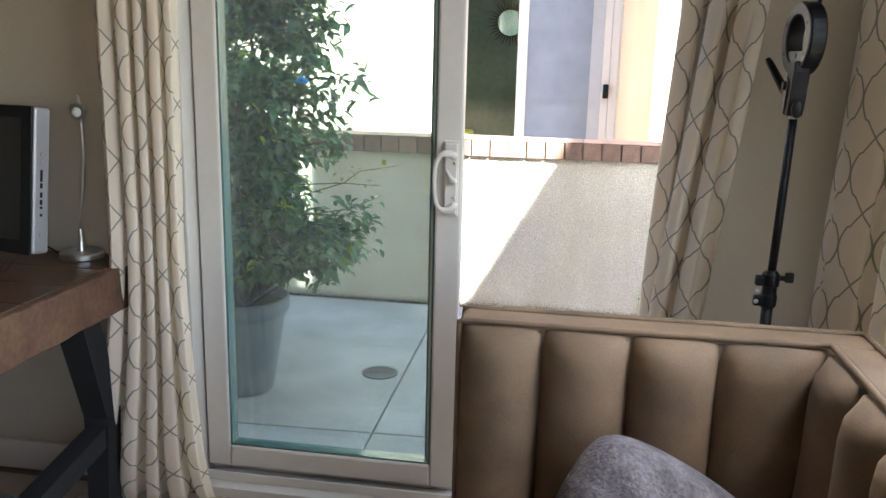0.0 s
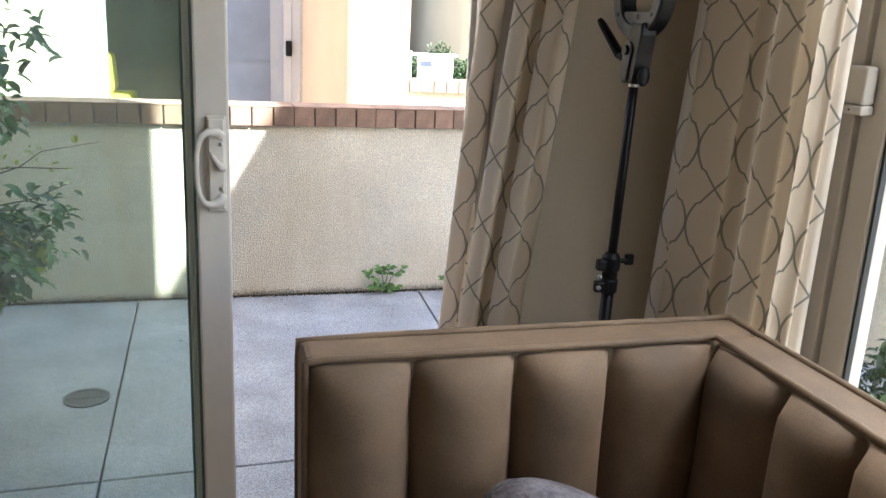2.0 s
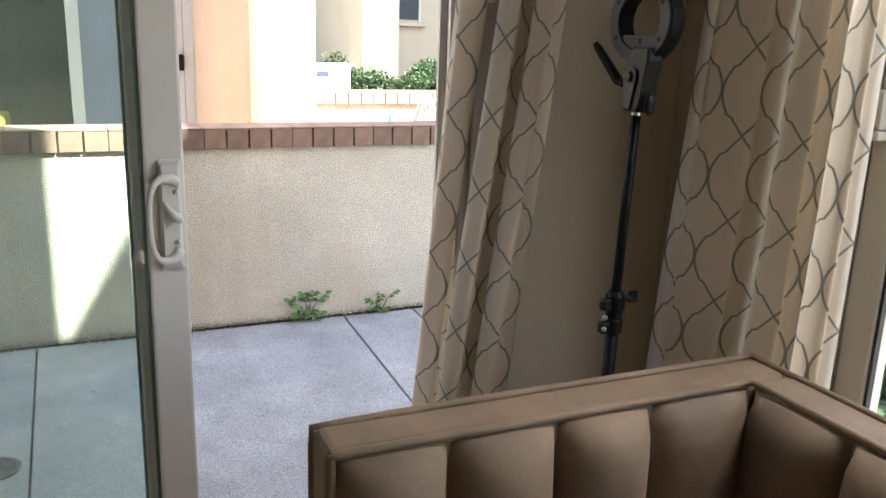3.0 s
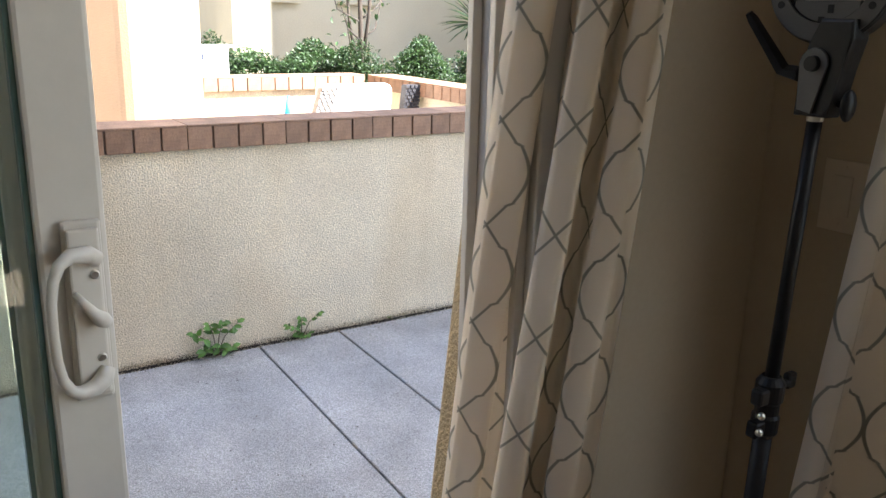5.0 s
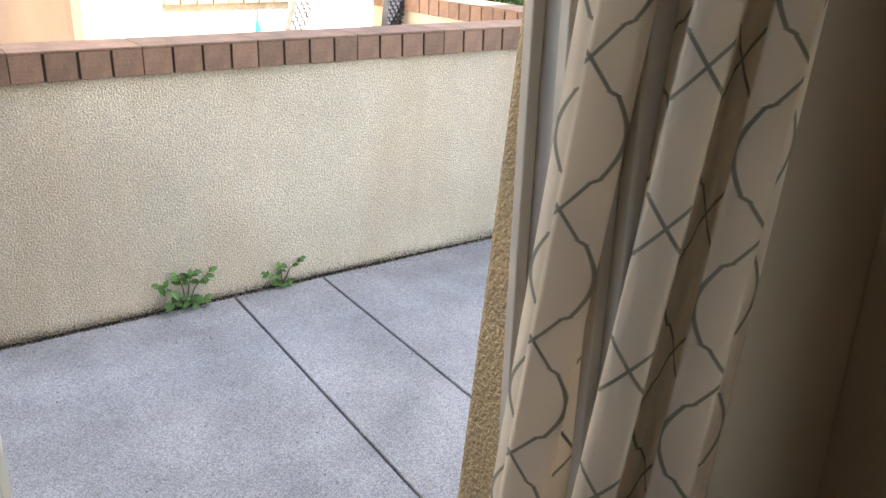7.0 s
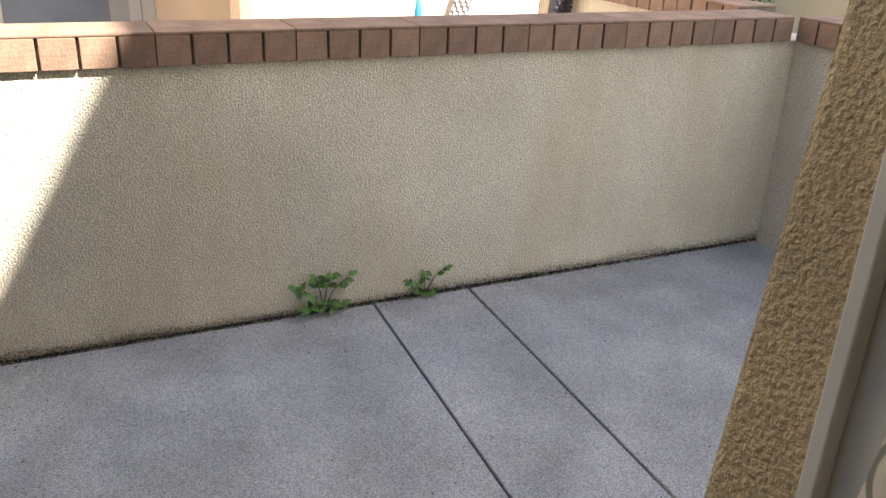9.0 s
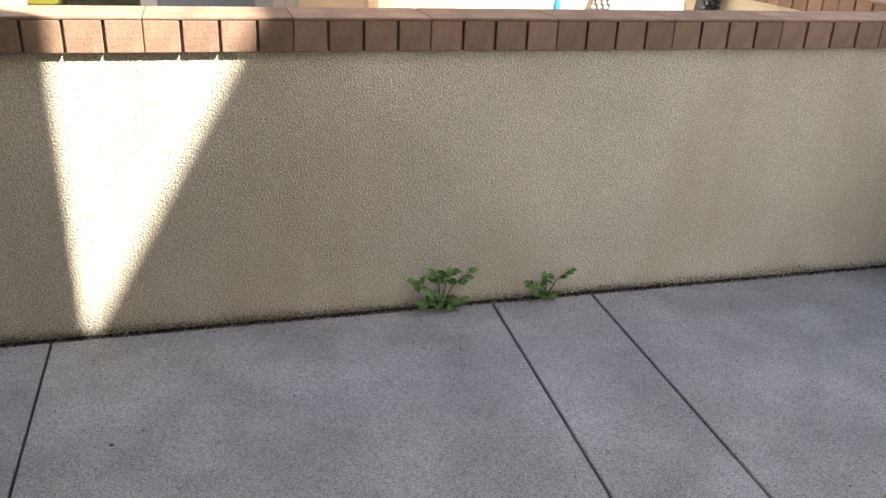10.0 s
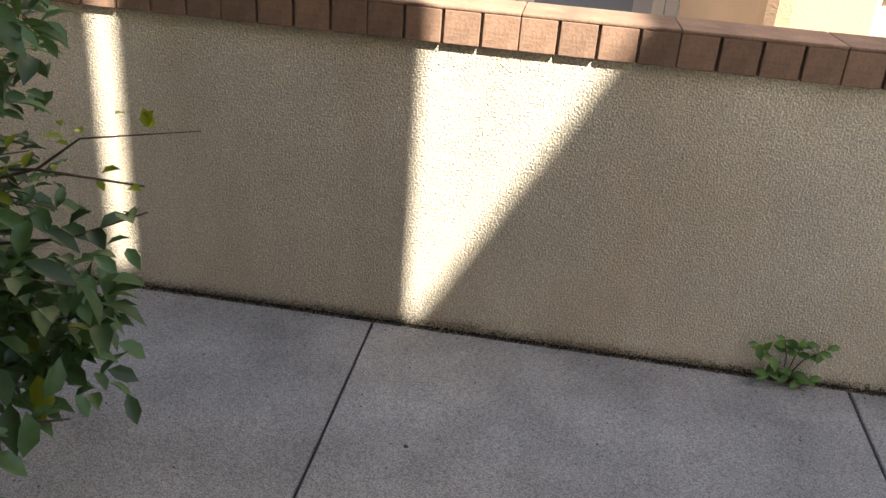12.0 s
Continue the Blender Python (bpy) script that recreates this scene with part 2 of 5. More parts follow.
CURTAIN = curtain_material()


def lets_light_through(m, share):
    """Thin leaves: part of the light that falls on one side comes out of the other."""
    n, l = m.node_tree.nodes, m.node_tree.links
    b = n["Principled BSDF"]
    tr = n.new("ShaderNodeBsdfTranslucent")
    l.new(b.inputs["Base Color"].links[0].from_socket, tr.inputs["Color"])
    mx = n.new("ShaderNodeMixShader")
    mx.inputs[0].default_value = share
    l.new(b.outputs[0], mx.inputs[1])
    l.new(tr.outputs[0], mx.inputs[2])
    l.new(mx.outputs[0], n["Material Output"].inputs[0])


for m in (LEAF, LEAF_NEW, WEED, HEDGE):
    lets_light_through(m, 0.35)


# ---------------------------------------------------------------- builders
def finish(bm, name, mat, smooth=False):
    me = bpy.data.meshes.new(name)
    bmesh.ops.recalc_face_normals(bm, faces=bm.faces)
    bm.to_mesh(me)
    bm.free()
    for x in (mat if isinstance(mat, (list, tuple)) else [mat]):
        me.materials.append(x)
    if smooth:
        me.shade_smooth()
    return me


def part(name, bm, mat, parent, label="", smooth=False):
    ob = new(name, finish(bm, name, mat, smooth))
    ob.parent = parent
    return tagged(ob, label)


def setting(name, bm, mat, label, category, smooth=False):
    return tagged(new(name, finish(bm, name, mat, smooth)), label, category, kind="structure")


def thing(name, at, label, category, group=""):
    ob = new(name)
    ob.empty_display_size = 0.05
    ob.location = at
    return tagged(ob, label, category, group)


def box(bm, x0, x1, y0, y1, z0, z1, bevel=0.0, segments=2):
    r = bmesh.ops.create_cube(bm, size=1.0)
    vs = r["verts"]
    for v in vs:
        v.co = Vector(((x0 + x1) / 2 + v.co.x * (x1 - x0), (y0 + y1) / 2 + v.co.y * (y1 - y0), (z0 + z1) / 2 + v.co.z * (z1 - z0)))
    if bevel:
        es = list({e for v in vs for e in v.link_edges})
        bmesh.ops.bevel(bm, geom=es, offset=bevel, segments=segments, profile=0.5, affect="EDGES")
    return bm


def boxes(*specs, bevel=0.0):
    bm = bmesh.new()
    for s in specs:
        box(bm, *s, bevel=bevel)
    return bm


def tube(bm, points, radius, sides=10, caps=True):
    """A round bar along points; radius is a number or one a point."""
    pts = [Vector(p) for p in points]
    rs = radius if isinstance(radius, (list, tuple)) else [radius] * len(pts)
    rings = []
    side = None
    for i, p in enumerate(pts):
        d = (pts[min(i + 1, len(pts) - 1)] - pts[max(i - 1, 0)]).normalized()
        if side is None:
            side = d.orthogonal().normalized()
        side = (side - d * side.dot(d)).normalized()
        other = d.cross(side)
        rings.append([bm.verts.new(p + (side * math.cos(a) + other * math.sin(a)) * rs[i]) for a in (2 * math.pi * k / sides for k in range(sides))])
    for a, b in zip(rings, rings[1:]):
        for k in range(sides):
            bm.faces.new((a[k], a[(k + 1) % sides], b[(k + 1) % sides], b[k]))
    if caps:
        bm.faces.new(rings[0][::-1])
        bm.faces.new(rings[-1])
    return bm


def lathe(bm, profile, sides=32, at=(0, 0, 0)):
    rings = [[bm.verts.new((at[0] + r * math.cos(2 * math.pi * k / sides), at[1] + r * math.sin(2 * math.pi * k / sides), at[2] + z)) for k in range(sides)] for r, z in profile]
    for a, b in zip(rings, rings[1:]):
        for k in range(sides):
            bm.faces.new((a[k], a[(k + 1) % sides], b[(k + 1) % sides], b[k]))
    bm.faces.new(rings[0])
    bm.faces.new(rings[-1])
    return bm


def leaf(bm, at, way, up, length, width):
    """One folded leaf: four bent faces along a midrib."""
    way = way.normalized()
    side = way.cross(up)
    side = side.normalized() if side.length > 1e-4 else way.orthogonal().normalized()
    nrm = side.cross(way)
    mid, lft, rgt = [], [], []
    for f, w, drop in ((0, 0.0, 0), (0.3, 0.8, 0.02), (0.65, 0.85, -0.02), (1.0, 0.0, -0.12)):
        c = at + way * length * f + nrm * length * drop
        mid.append(bm.verts.new(c))
        if w:
            lift = nrm * width * 0.22
            lft.append(bm.verts.new(c + side * width * 0.5 * w + lift))
            rgt.append(bm.verts.new(c - side * width * 0.5 * w + lift))
    for s in (lft, rgt):
        bm.faces.new((mid[0], mid[1], s[0]))
        bm.faces.new((mid[1], mid[2], s[1], s[0]))
        bm.faces.new((mid[2], mid[3], s[1]))


# ---------------------------------------------------------------- setting: ground, patio, walls
FLOOR_Z = 0.05
WALL_Y = 2.39          # room side of the door wall
SIDE_X = 0.77          # room side of the window wall
PATIO_Y = 4.702         # patio side of the low wall
PATIO_X = 2.475        # patio side of the low return wall
TOP = 2.62

ground = setting("ground", boxes((-400, 400, -400, 400, -0.6, -0.14)), EARTH, "bare pale garden earth around the houses", "ground")

patio = tagged(new("pavement"), "grey concrete patio slab with tooled joints", "patio", kind="structure")
part("joint_bed", boxes((-4.5, PATIO_X, 2.62, PATIO_Y, -0.138, -0.012)), JOINT, patio, "dark dirty joints")

DOOR_L, DOOR_R = -1.200, 0.291
setting("wall_north_left", boxes((-3.6, DOOR_L, WALL_Y, 2.60, -0.1, TOP)), PLASTER, "tan painted wall beside the sliding door", "wall")
setting("wall_north_right", boxes((DOOR_R, 0.95, WALL_Y, 2.56, -0.1, TOP)), PLASTER, "tan painted wall between door and window corner", "wall")
setting("wall_north_header", boxes((DOOR_L, DOOR_R, WALL_Y, 2.60, 2.12, TOP)), PLASTER, "tan painted wall over the sliding door", "wall")
pier = bmesh.new()
box(pier, 0.30, 1.05, 2.562, 2.735, -0.1, TOP, 0.015)
for v in pier.verts:
    if v.co.x < 0.5:      # the reveal leans back a little towards the top
        v.co.x += 0.10 * v.co.z - 0.06
setting("facade_right", pier, STUCCO_GOLD, "golden rough stucco pier outside the door", "wall")
setting("facade_left", boxes((-3.6, DOOR_L - 0.004, 2.604, 2.80, -0.1, TOP), bevel=0.015), STUCCO_GOLD, "golden rough stucco house wall", "wall")
WIN_0, WIN_1, WIN_B, WIN_T = 0.05, 1.90, 0.30, 2.12
setting("wall_east_corner", boxes((SIDE_X, 0.845, WIN_1, WALL_Y - 0.001, -0.1, TOP)), PLASTER, "tan painted wall between window and corner", "wall")
setting("facade_east", boxes((0.846, 0.949, WIN_1 + 0.004, 2.56, -0.1, TOP), bevel=0.012), STUCCO_FAR, "beige rough stucco reveal outside the window", "wall")
# the rear opening is assumed, made for the added fill lamp
setting("wall_east_rear", boxes((SIDE_X, 0.95, -3.5, -2.4, -0.1, TOP), (SIDE_X, 0.95, -0.8, WIN_0, -0.1, TOP), (SIDE_X, 0.95, -2.4, -0.8, -0.1, 0.9), (SIDE_X, 0.95, -2.4, -0.8, 2.1, TOP)), PLASTER, "tan painted wall beside the window", "wall")
setting("wall_east_sill", boxes((SIDE_X, 0.95, WIN_0, WIN_1, -0.1, WIN_B)), PLASTER, "tan painted wall under the window", "wall")
setting("wall_east_header", boxes((SIDE_X, 0.95, WIN_0, WIN_1, WIN_T, TOP)), PLASTER, "tan painted wall over the window", "wall")
setting("wall_south", boxes((-3.6, 0.95, -3.66, -3.502, -0.1, TOP)), PLASTER, "tan painted back wall of the room", "wall")
setting("wall_west", boxes((-3.76, -3.602, -3.66, 2.60, -0.1, TOP)), PLASTER, "tan painted side wall of the room", "wall")
setting("ceiling", boxes((-3.76, 0.95, -3.66, 2.60, TOP, TOP + 0.12)), CEILING, "white painted room ceiling", "ceiling")
floor = setting("floor", boxes((-3.6, SIDE_X, -3.5, WALL_Y - 0.002, -0.1, FLOOR_Z - 0.006)), MORTAR, "tan tiled room floor", "floor")
setting("baseboard", boxes((-3.6, -1.223, WALL_Y - 0.016, WALL_Y, FLOOR_Z, FLOOR_Z + 0.10), (DOOR_R + 0.018, SIDE_X, WALL_Y - 0.016, WALL_Y, FLOOR_Z, FLOOR_Z + 0.10), bevel=0.003), VINYL, "white painted baseboard", "trim")

# walls, slab and tall block added out of view: they shade patio and window
setting("shade_wall_a", boxes((0.60, 1.44, 2.55, 2.6, TOP + 0.124, 5.0)), STUCCO_GOLD, "unseen golden stucco wall added to cut the sun patches", "wall")
setting("shade_wall_b", boxes((-6.0, 0.485, 2.55, 2.6, TOP + 0.124, 5.0)), STUCCO_GOLD, "unseen golden stucco wall added to cut the sun patches", "wall")
setting("shade_wall_c", boxes((0.486, 0.599, 2.55, 2.6, TOP + 0.124, 3.72)), STUCCO_GOLD, "unseen golden stucco wall added to cut the sun patches", "wall")
setting("shade_wall_base", boxes((0.951, 1.44, 2.45, 2.55, TOP - 0.1, TOP + 0.123)), STUCCO_GOLD, "unseen golden stucco beam added under the shading wall", "wall")
setting("window_sun_block", boxes((0.952, 2.2, -2.2, 1.7, TOP + 0.02, TOP + 0.12)), STUCCO_GOLD, "unseen flat stucco slab added to keep sun off the window", "roof")
setting("patio_sun_block", boxes((3.955, 7.0, -0.5, 1.5, -0.14, 8.0)), STUCCO, "tall unseen cream stucco block added to shade the patio", "wall")

# low patio walls
setting("patio_wall", boxes((-4.5, PATIO_X + 0.20, PATIO_Y, PATIO_Y + 0.16, -0.14, 0.876)), STUCCO, "low cream rough stucco patio wall", "wall")
setting("patio_return_wall", boxes((PATIO_X, PATIO_X + 0.16, 3.0, PATIO_Y - 0.002, -0.14, 0.876)), STUCCO, "low cream rough stucco return wall", "wall")
setting("patio_end_wall", boxes((-4.7, -4.502, 2.6, PATIO_Y + 0.16, -0.14, 2.4)), STUCCO, "cream stucco wall at the patio's end", "wall")
FAR_Y = 7.08
setting("far_patio_wall", boxes((0.802, PATIO_X + 0.16, FAR_Y, FAR_Y + 0.16, -0.14, 0.876)), STUCCO, "low cream stucco wall of the next patio", "wall")
setting("far_return_wall", boxes((PATIO_X, PATIO_X + 0.16, PATIO_Y + 0.162, FAR_Y - 0.002, -0.14, 0.876)), STUCCO, "low cream stucco return of the next patio", "wall")
setting("far_patio_floor", boxes((-4.5, PATIO_X - 0.002, PATIO_Y + 0.164, 6.85, -0.138, -0.005), (0.87, PATIO_X - 0.002, 6.852, FAR_Y - 0.002, -0.138, -0.005)), CONCRETE, "grey concrete floor of the next patio", "patio")

# ---------------------------------------------------------------- sliding door
door = tagged(new("door_1"), "white vinyl sliding glass door, slid open", "sliding door", kind="structure")
DZ = 2.10
part("frame_jamb", boxes((-1.198, -1.148, 2.37, 2.553, FLOOR_Z, DZ), bevel=0.004), VINYL, door)
part("frame_jamb", boxes((0.238, 0.289, 2.385, 2.553, FLOOR_Z, DZ), bevel=0.004), VINYL, door)
for y0 in (2.402, 2.478, 2.535):
    part("jamb_fin", boxes((0.220, 0.2375, y0, y0 + 0.015, 0.1, DZ - 0.052), bevel=0.002), VINYL, door)
part("frame_head", boxes((-1.146, 0.236, 2.37, 2.553, DZ - 0.05, DZ), bevel=0.004), VINYL, door)
part("door_sill", boxes((-1.146, 0.236, 2.35, 2.56, 0.0, 0.075), bevel=0.002), VINYL, door)
for y0, zt in ((2.395, 0.105), (2.476, 0.10), (2.54, 0.10)):
    part("track_rail", boxes((-1.146, 0.2195, y0, y0 + 0.008, 0.0752, zt), bevel=0.002), VINYL, door)
part("strike_catch", boxes((0.226, 0.2376, 2.435, 2.455, 0.98, 1.10), bevel=0.002), BLACK, door, "dark latch strike in the jamb")


def sash(parent, name, x0, x1, y0, y1, z0, z1, left, right, low, high, pane_mat):
    s = part(name, boxes((x0, x0 + left, y0, y1, z0, z1), (x1 - right, x1, y0, y1, z0, z1), (x0 + left + 0.0005, x1 - right - 0.0005, y0, y1, z0, z0 + low), (x0 + left + 0.0005, x1 - right - 0.0005, y0, y1, z1 - high, z1), bevel=0.006), VINYL, parent)
    gx0, gx1, gz0, gz1 = x0 + left, x1 - right, z0 + low, z1 - high
    ym = (y0 + y1) / 2
    part("gasket", boxes((gx0, gx0 + 0.006, ym - 0.012, ym + 0.012, gz0, gz1), (gx1 - 0.006, gx1, ym - 0.012, ym + 0.012, gz0, gz1), (gx0 + 0.0062, gx1 - 0.0062, ym - 0.012, ym + 0.012, gz0, gz0 + 0.006), (gx0 + 0.0062, gx1 - 0.0062, ym - 0.012, ym + 0.012, gz1 - 0.006, gz1)), PANE_EDGE, s, "green-grey glazing edge")
    bm = bmesh.new()
    box(bm, gx0 + 0.002, gx1 - 0.002, ym - 0.003, ym + 0.003, gz0 + 0.002, gz1 - 0.002)
    p = part("pane", bm, pane_mat, s, "slightly green clear glass")
    p.visible_shadow = False
    return s


slider = sash(door, "sliding_panel", -1.142, -0.349, 2.430, 2.472, 0.107, DZ - 0.055, 0.074, 0.074, 0.070, 0.07, PANE)
sash(door, "fixed_panel", -1.144, -0.385, 2.490, 2.532, 0.102, DZ - 0.055, 0.060, 0.060, 0.055, 0.06, PANE)


def door_handle():
    bm = bmesh.new()
    box(bm, -0.399, -0.357, 2.420, 2.4295, 0.958, 1.172, 0.004)
    box(bm, -0.395, -0.361, 2.413, 2.4205, 0.966, 1.164, 0.003)
    h = part("door_handle", bm, VINYL, slider, "cream pull handle with thumb latch")
    bm = bmesh.new()
    pts = [(-0.366, 2.413, 1.128), (-0.375, 2.408, 1.136), (-0.395, 2.401, 1.138), (-0.407, 2.394, 1.131), (-0.415, 2.390, 1.115), (-0.419, 2.388, 1.092), (-0.420, 2.387, 1.060), (-0.419, 2.388, 1.026),
           (-0.415, 2.390, 1.002), (-0.407, 2.394, 0.986), (-0.397, 2.400, 0.979), (-0.380, 2.406, 0.980), (-0.369, 2.409, 0.988), (-0.364, 2.414, 0.998)]
    tube(bm, pts, [0.010, 0.0105, 0.0085, 0.0068, 0.0060, 0.0056, 0.0056, 0.0056, 0.0058, 0.0064, 0.0080, 0.0100, 0.0110, 0.0085], 12)
    part("grip", bm, VINYL, h, smooth=True)
    bm = bmesh.new()
    tube(bm, [(-0.392, 2.411, 1.092), (-0.385, 2.403, 1.083), (-0.376, 2.401, 1.070), (-0.367, 2.400, 1.061), (-0.361, 2.402, 1.056)], [0.0035, 0.0045, 0.0065, 0.0095, 0.0065], 12)
    part("thumb_latch", bm, VINYL, h, smooth=True)
    for z in (1.012, 1.111):
        bm = bmesh.new()
        bmesh.ops.create_cone(bm, cap_ends=True, segments=14, radius1=0.0055, radius2=0.004, depth=0.003, matrix=pose(-0.369, 2.4115, z, 90))
        part("screw", bm, STEEL, h, "small steel screw")


door_handle()
setting("door_trim", boxes((0.292, 0.308, WALL_Y - 0.010, WALL_Y + 0.001, FLOOR_Z, DZ + 0.03), (-1.222, -1.200, WALL_Y - 0.010, WALL_Y + 0.001, FLOOR_Z, DZ + 0.03), (-1.222, 0.308, WALL_Y - 0.010, WALL_Y + 0.001, DZ + 0.031, DZ + 0.05), bevel=0.004), PLASTER, "tan painted bead round the door", "trim")

# ---------------------------------------------------------------- window
win = tagged(new("window_1"), "tall white vinyl window with clear glass", "window", kind="structure")
for name, x0, y0, y1 in (("window_frame", 0.774, WIN_1 - 0.038, WIN_1), ("window_frame", 0.774, WIN_0, WIN_0 + 0.04)):
    part(name, boxes((x0, 0.835, y0, y1, WIN_B, WIN_T), bevel=0.004), VINYL, win)
part("window_frame", boxes((0.774, 0.94, WIN_0 + 0.0405, WIN_1 - 0.0385, WIN_B, WIN_B + 0.05), bevel=0.005), VINYL, win)
part("window_frame", boxes((0.774, 0.94, WIN_0 + 0.0405, WIN_1 - 0.0385, WIN_T - 0.05, WIN_T), bevel=0.005), VINYL, win)
part("frame_groove", boxes((0.792, 0.83, WIN_1 - 0.050, WIN_1 - 0.0385, WIN_B + 0.0505, WIN_T - 0.0505)), SILVER, win, "grey groove in the frame")
part("sash_stile", boxes((0.778, 0.828, WIN_1 - 0.115, WIN_1 - 0.0505, WIN_B + 0.0505, WIN_T - 0.0505), bevel=0.004), VINYL, win)
part("sash_stile", boxes((0.785, 0.90, 0.90, 0.97, WIN_B + 0.0505, WIN_T - 0.0505), bevel=0.004), VINYL, win)
part("gasket", boxes((0.782, 0.794, WIN_1 - 0.122, WIN_1 - 0.1155, WIN_B + 0.0505, WIN_T - 0.0505)), GASKET, win, "dark glazing gasket")
for y0, y1 in ((0.971, WIN_1 - 0.125), (WIN_0 + 0.041, 0.899)):
    p = part("pane", boxes((0.806, 0.812, y0, y1, WIN_B + 0.051, WIN_T - 0.051)), PANE_CLEAR, win, "clear glass")
    p.visible_shadow = False


# ---------------------------------------------------------------- sofa
def channel(bm, a, b, inward, z0, z1, bulge, n=10, m=14):
    """One padded upright channel between two seams, rounded over at the top."""
    a, b, inward = Vector((*a, 0)), Vector((*b, 0)), Vector((*inward, 0))
    grid = []
    for j in range(m + 1):
        f = j / m
        row = []
        for i in range(n + 1):
            s = i / n
            fat = max(0.0, math.sin(math.pi * s)) ** 0.52
            top = math.sqrt(max(0.0, 1 - max(0.0, (f - 0.86) / 0.14) ** 2))
            out = bulge * (0.08 + 0.92 * fat) * (0.50 + 0.50 * top) + 0.012 * (1 - f)
            z = z0 + (z1 - z0) * f - 0.006 * (1 - fat) * max(0, (f - 0.8) / 0.2)
            wob = 0.003 * noise.noise(Vector((a.x * 9 + s * 2, a.y * 9, f * 4)))
            row.append(bm.verts.new(a + (b - a) * s + inward * (out + wob) + Vector((0, 0, z))))
        grid.append(row)
    for j in range(m):
        for i in range(n):
            bm.faces.new((grid[j][i], grid[j][i + 1], grid[j + 1][i + 1], grid[j + 1][i]))
    # close over to the frame behind
    back = [bm.verts.new(v.co - inward * (bulge * 0.3 + 0.02)) for v in grid[-1]]
    for i in range(n):
        bm.faces.new((grid[-1][i], grid[-1][i + 1], back[i + 1], back[i]))


def sofa():
    t = thing("sofa", (0.16, 1.2, FLOOR_Z), "taupe velvet loveseat with channel-tufted back and arms", "sofa")
    t_inv = Matrix.Translation(-Vector(t.location))

    def add(name, bm, mat=VELVET, label="", smooth=False):
        bm.transform(t_inv)
        return part(name, bm, mat, t, label, smooth)

    zt = 0.868
    bm = bmesh.new()
    box(bm, -0.256, 0.5655, 1.765, 1.857, 0.14, zt, 0.016, 3)
    arm = add("arm", bm)
    bm = bmesh.new()
    box(bm, 0.480, 0.5650, 0.60, 1.7645, 0.14, zt - 0.0005, 0.012, 3)
    back = add("backrest", bm)
    bm = bmesh.new()
    box(bm, -0.256, 0.5655, 0.50, 0.5995, 0.14, zt, 0.016, 3)
    arm2 = add("arm", bm)
    xs = [-0.248, -0.080, 0.097, 0.268, 0.474]
    for x0, x1 in zip(xs, xs[1:]):
        bm = bmesh.new()
        channel(bm, (x0, 1.772), (x1, 1.772), (0, -1), 0.36, zt - 0.008, 0.066 if x1 < 0.4 else 0.054)
        bm.transform(t_inv)
        part("channel", bm, VELVET, arm, smooth=True)
    ys = [1.757, 1.560, 1.395, 1.23, 1.065, 0.90, 0.74, 0.60]
    for y0, y1 in zip(ys, ys[1:]):
        bm = bmesh.new()
        channel(bm, (0.486, y0), (0.486, y1), (-1, 0), 0.36, zt - 0.008, 0.066)
        bm.transform(t_inv)
        part("channel", bm, VELVET, back, smooth=True)
    for x0, x1 in zip(xs, xs[1:]):
        bm = bmesh.new()
        channel(bm, (x0, 0.593), (x1, 0.593), (0, 1), 0.36, zt - 0.014, 0.048)
        bm.transform(t_inv)
        part("channel", bm, VELVET, arm2, smooth=True)
    # piping along the top edges
    for pts in ([(-0.252, 1.762, 0.20), (-0.252, 1.762, zt - 0.004), (-0.22, 1.760, zt + 0.001), (0.0, 1.759, zt), (0.15, 1.760, zt), (0.474, 1.760, zt + 0.001), (0.478, 1.6, zt), (0.478, 1.2, zt), (0.478, 0.605, zt)],
                [(-0.254, 1.855, 0.20), (-0.254, 1.855, zt - 0.003), (-0.1, 1.855, zt), (0.563, 1.855, zt), (0.563, 1.5, zt), (0.563, 0.502, zt)]):
        bm = bmesh.new()
        dense = []
        for p, q in zip(pts, pts[1:]):
            k = max(2, int((Vector(q) - Vector(p)).length / 0.03))
            dense += [Vector(p).lerp(Vector(q), i / k) + Vector((0, 0, 0.0012 * noise.noise(Vector(p) * 7 + Vector((i, 0, 0))))) for i in range(k)]
        dense.append(Vector(pts[-1]))
        tube(bm, dense, 0.0062, 8)
        add("piping", bm, smooth=True)
    bm = bmesh.new()
    box(bm, -0.250, 0.479, 0.601, 1.7645, 0.14, 0.335, 0.012)
    add("seat_frame", bm)
    bm = bmesh.new()
    box(bm, -0.258, 0.425, 0.665, 1.70, 0.337, 0.475, 0.04, 4)
    add("seat_cushion", bm, smooth=True)
    for x in (-0.19, 0.50):
        for y in (0.56, 1.80):
            bm = bmesh.new()
            tube(bm, [(x, y, FLOOR_Z), (x, y, 0.14)], [0.012, 0.02], 12)
            add("leg", bm, WOOD, "dark wooden foot")


sofa()


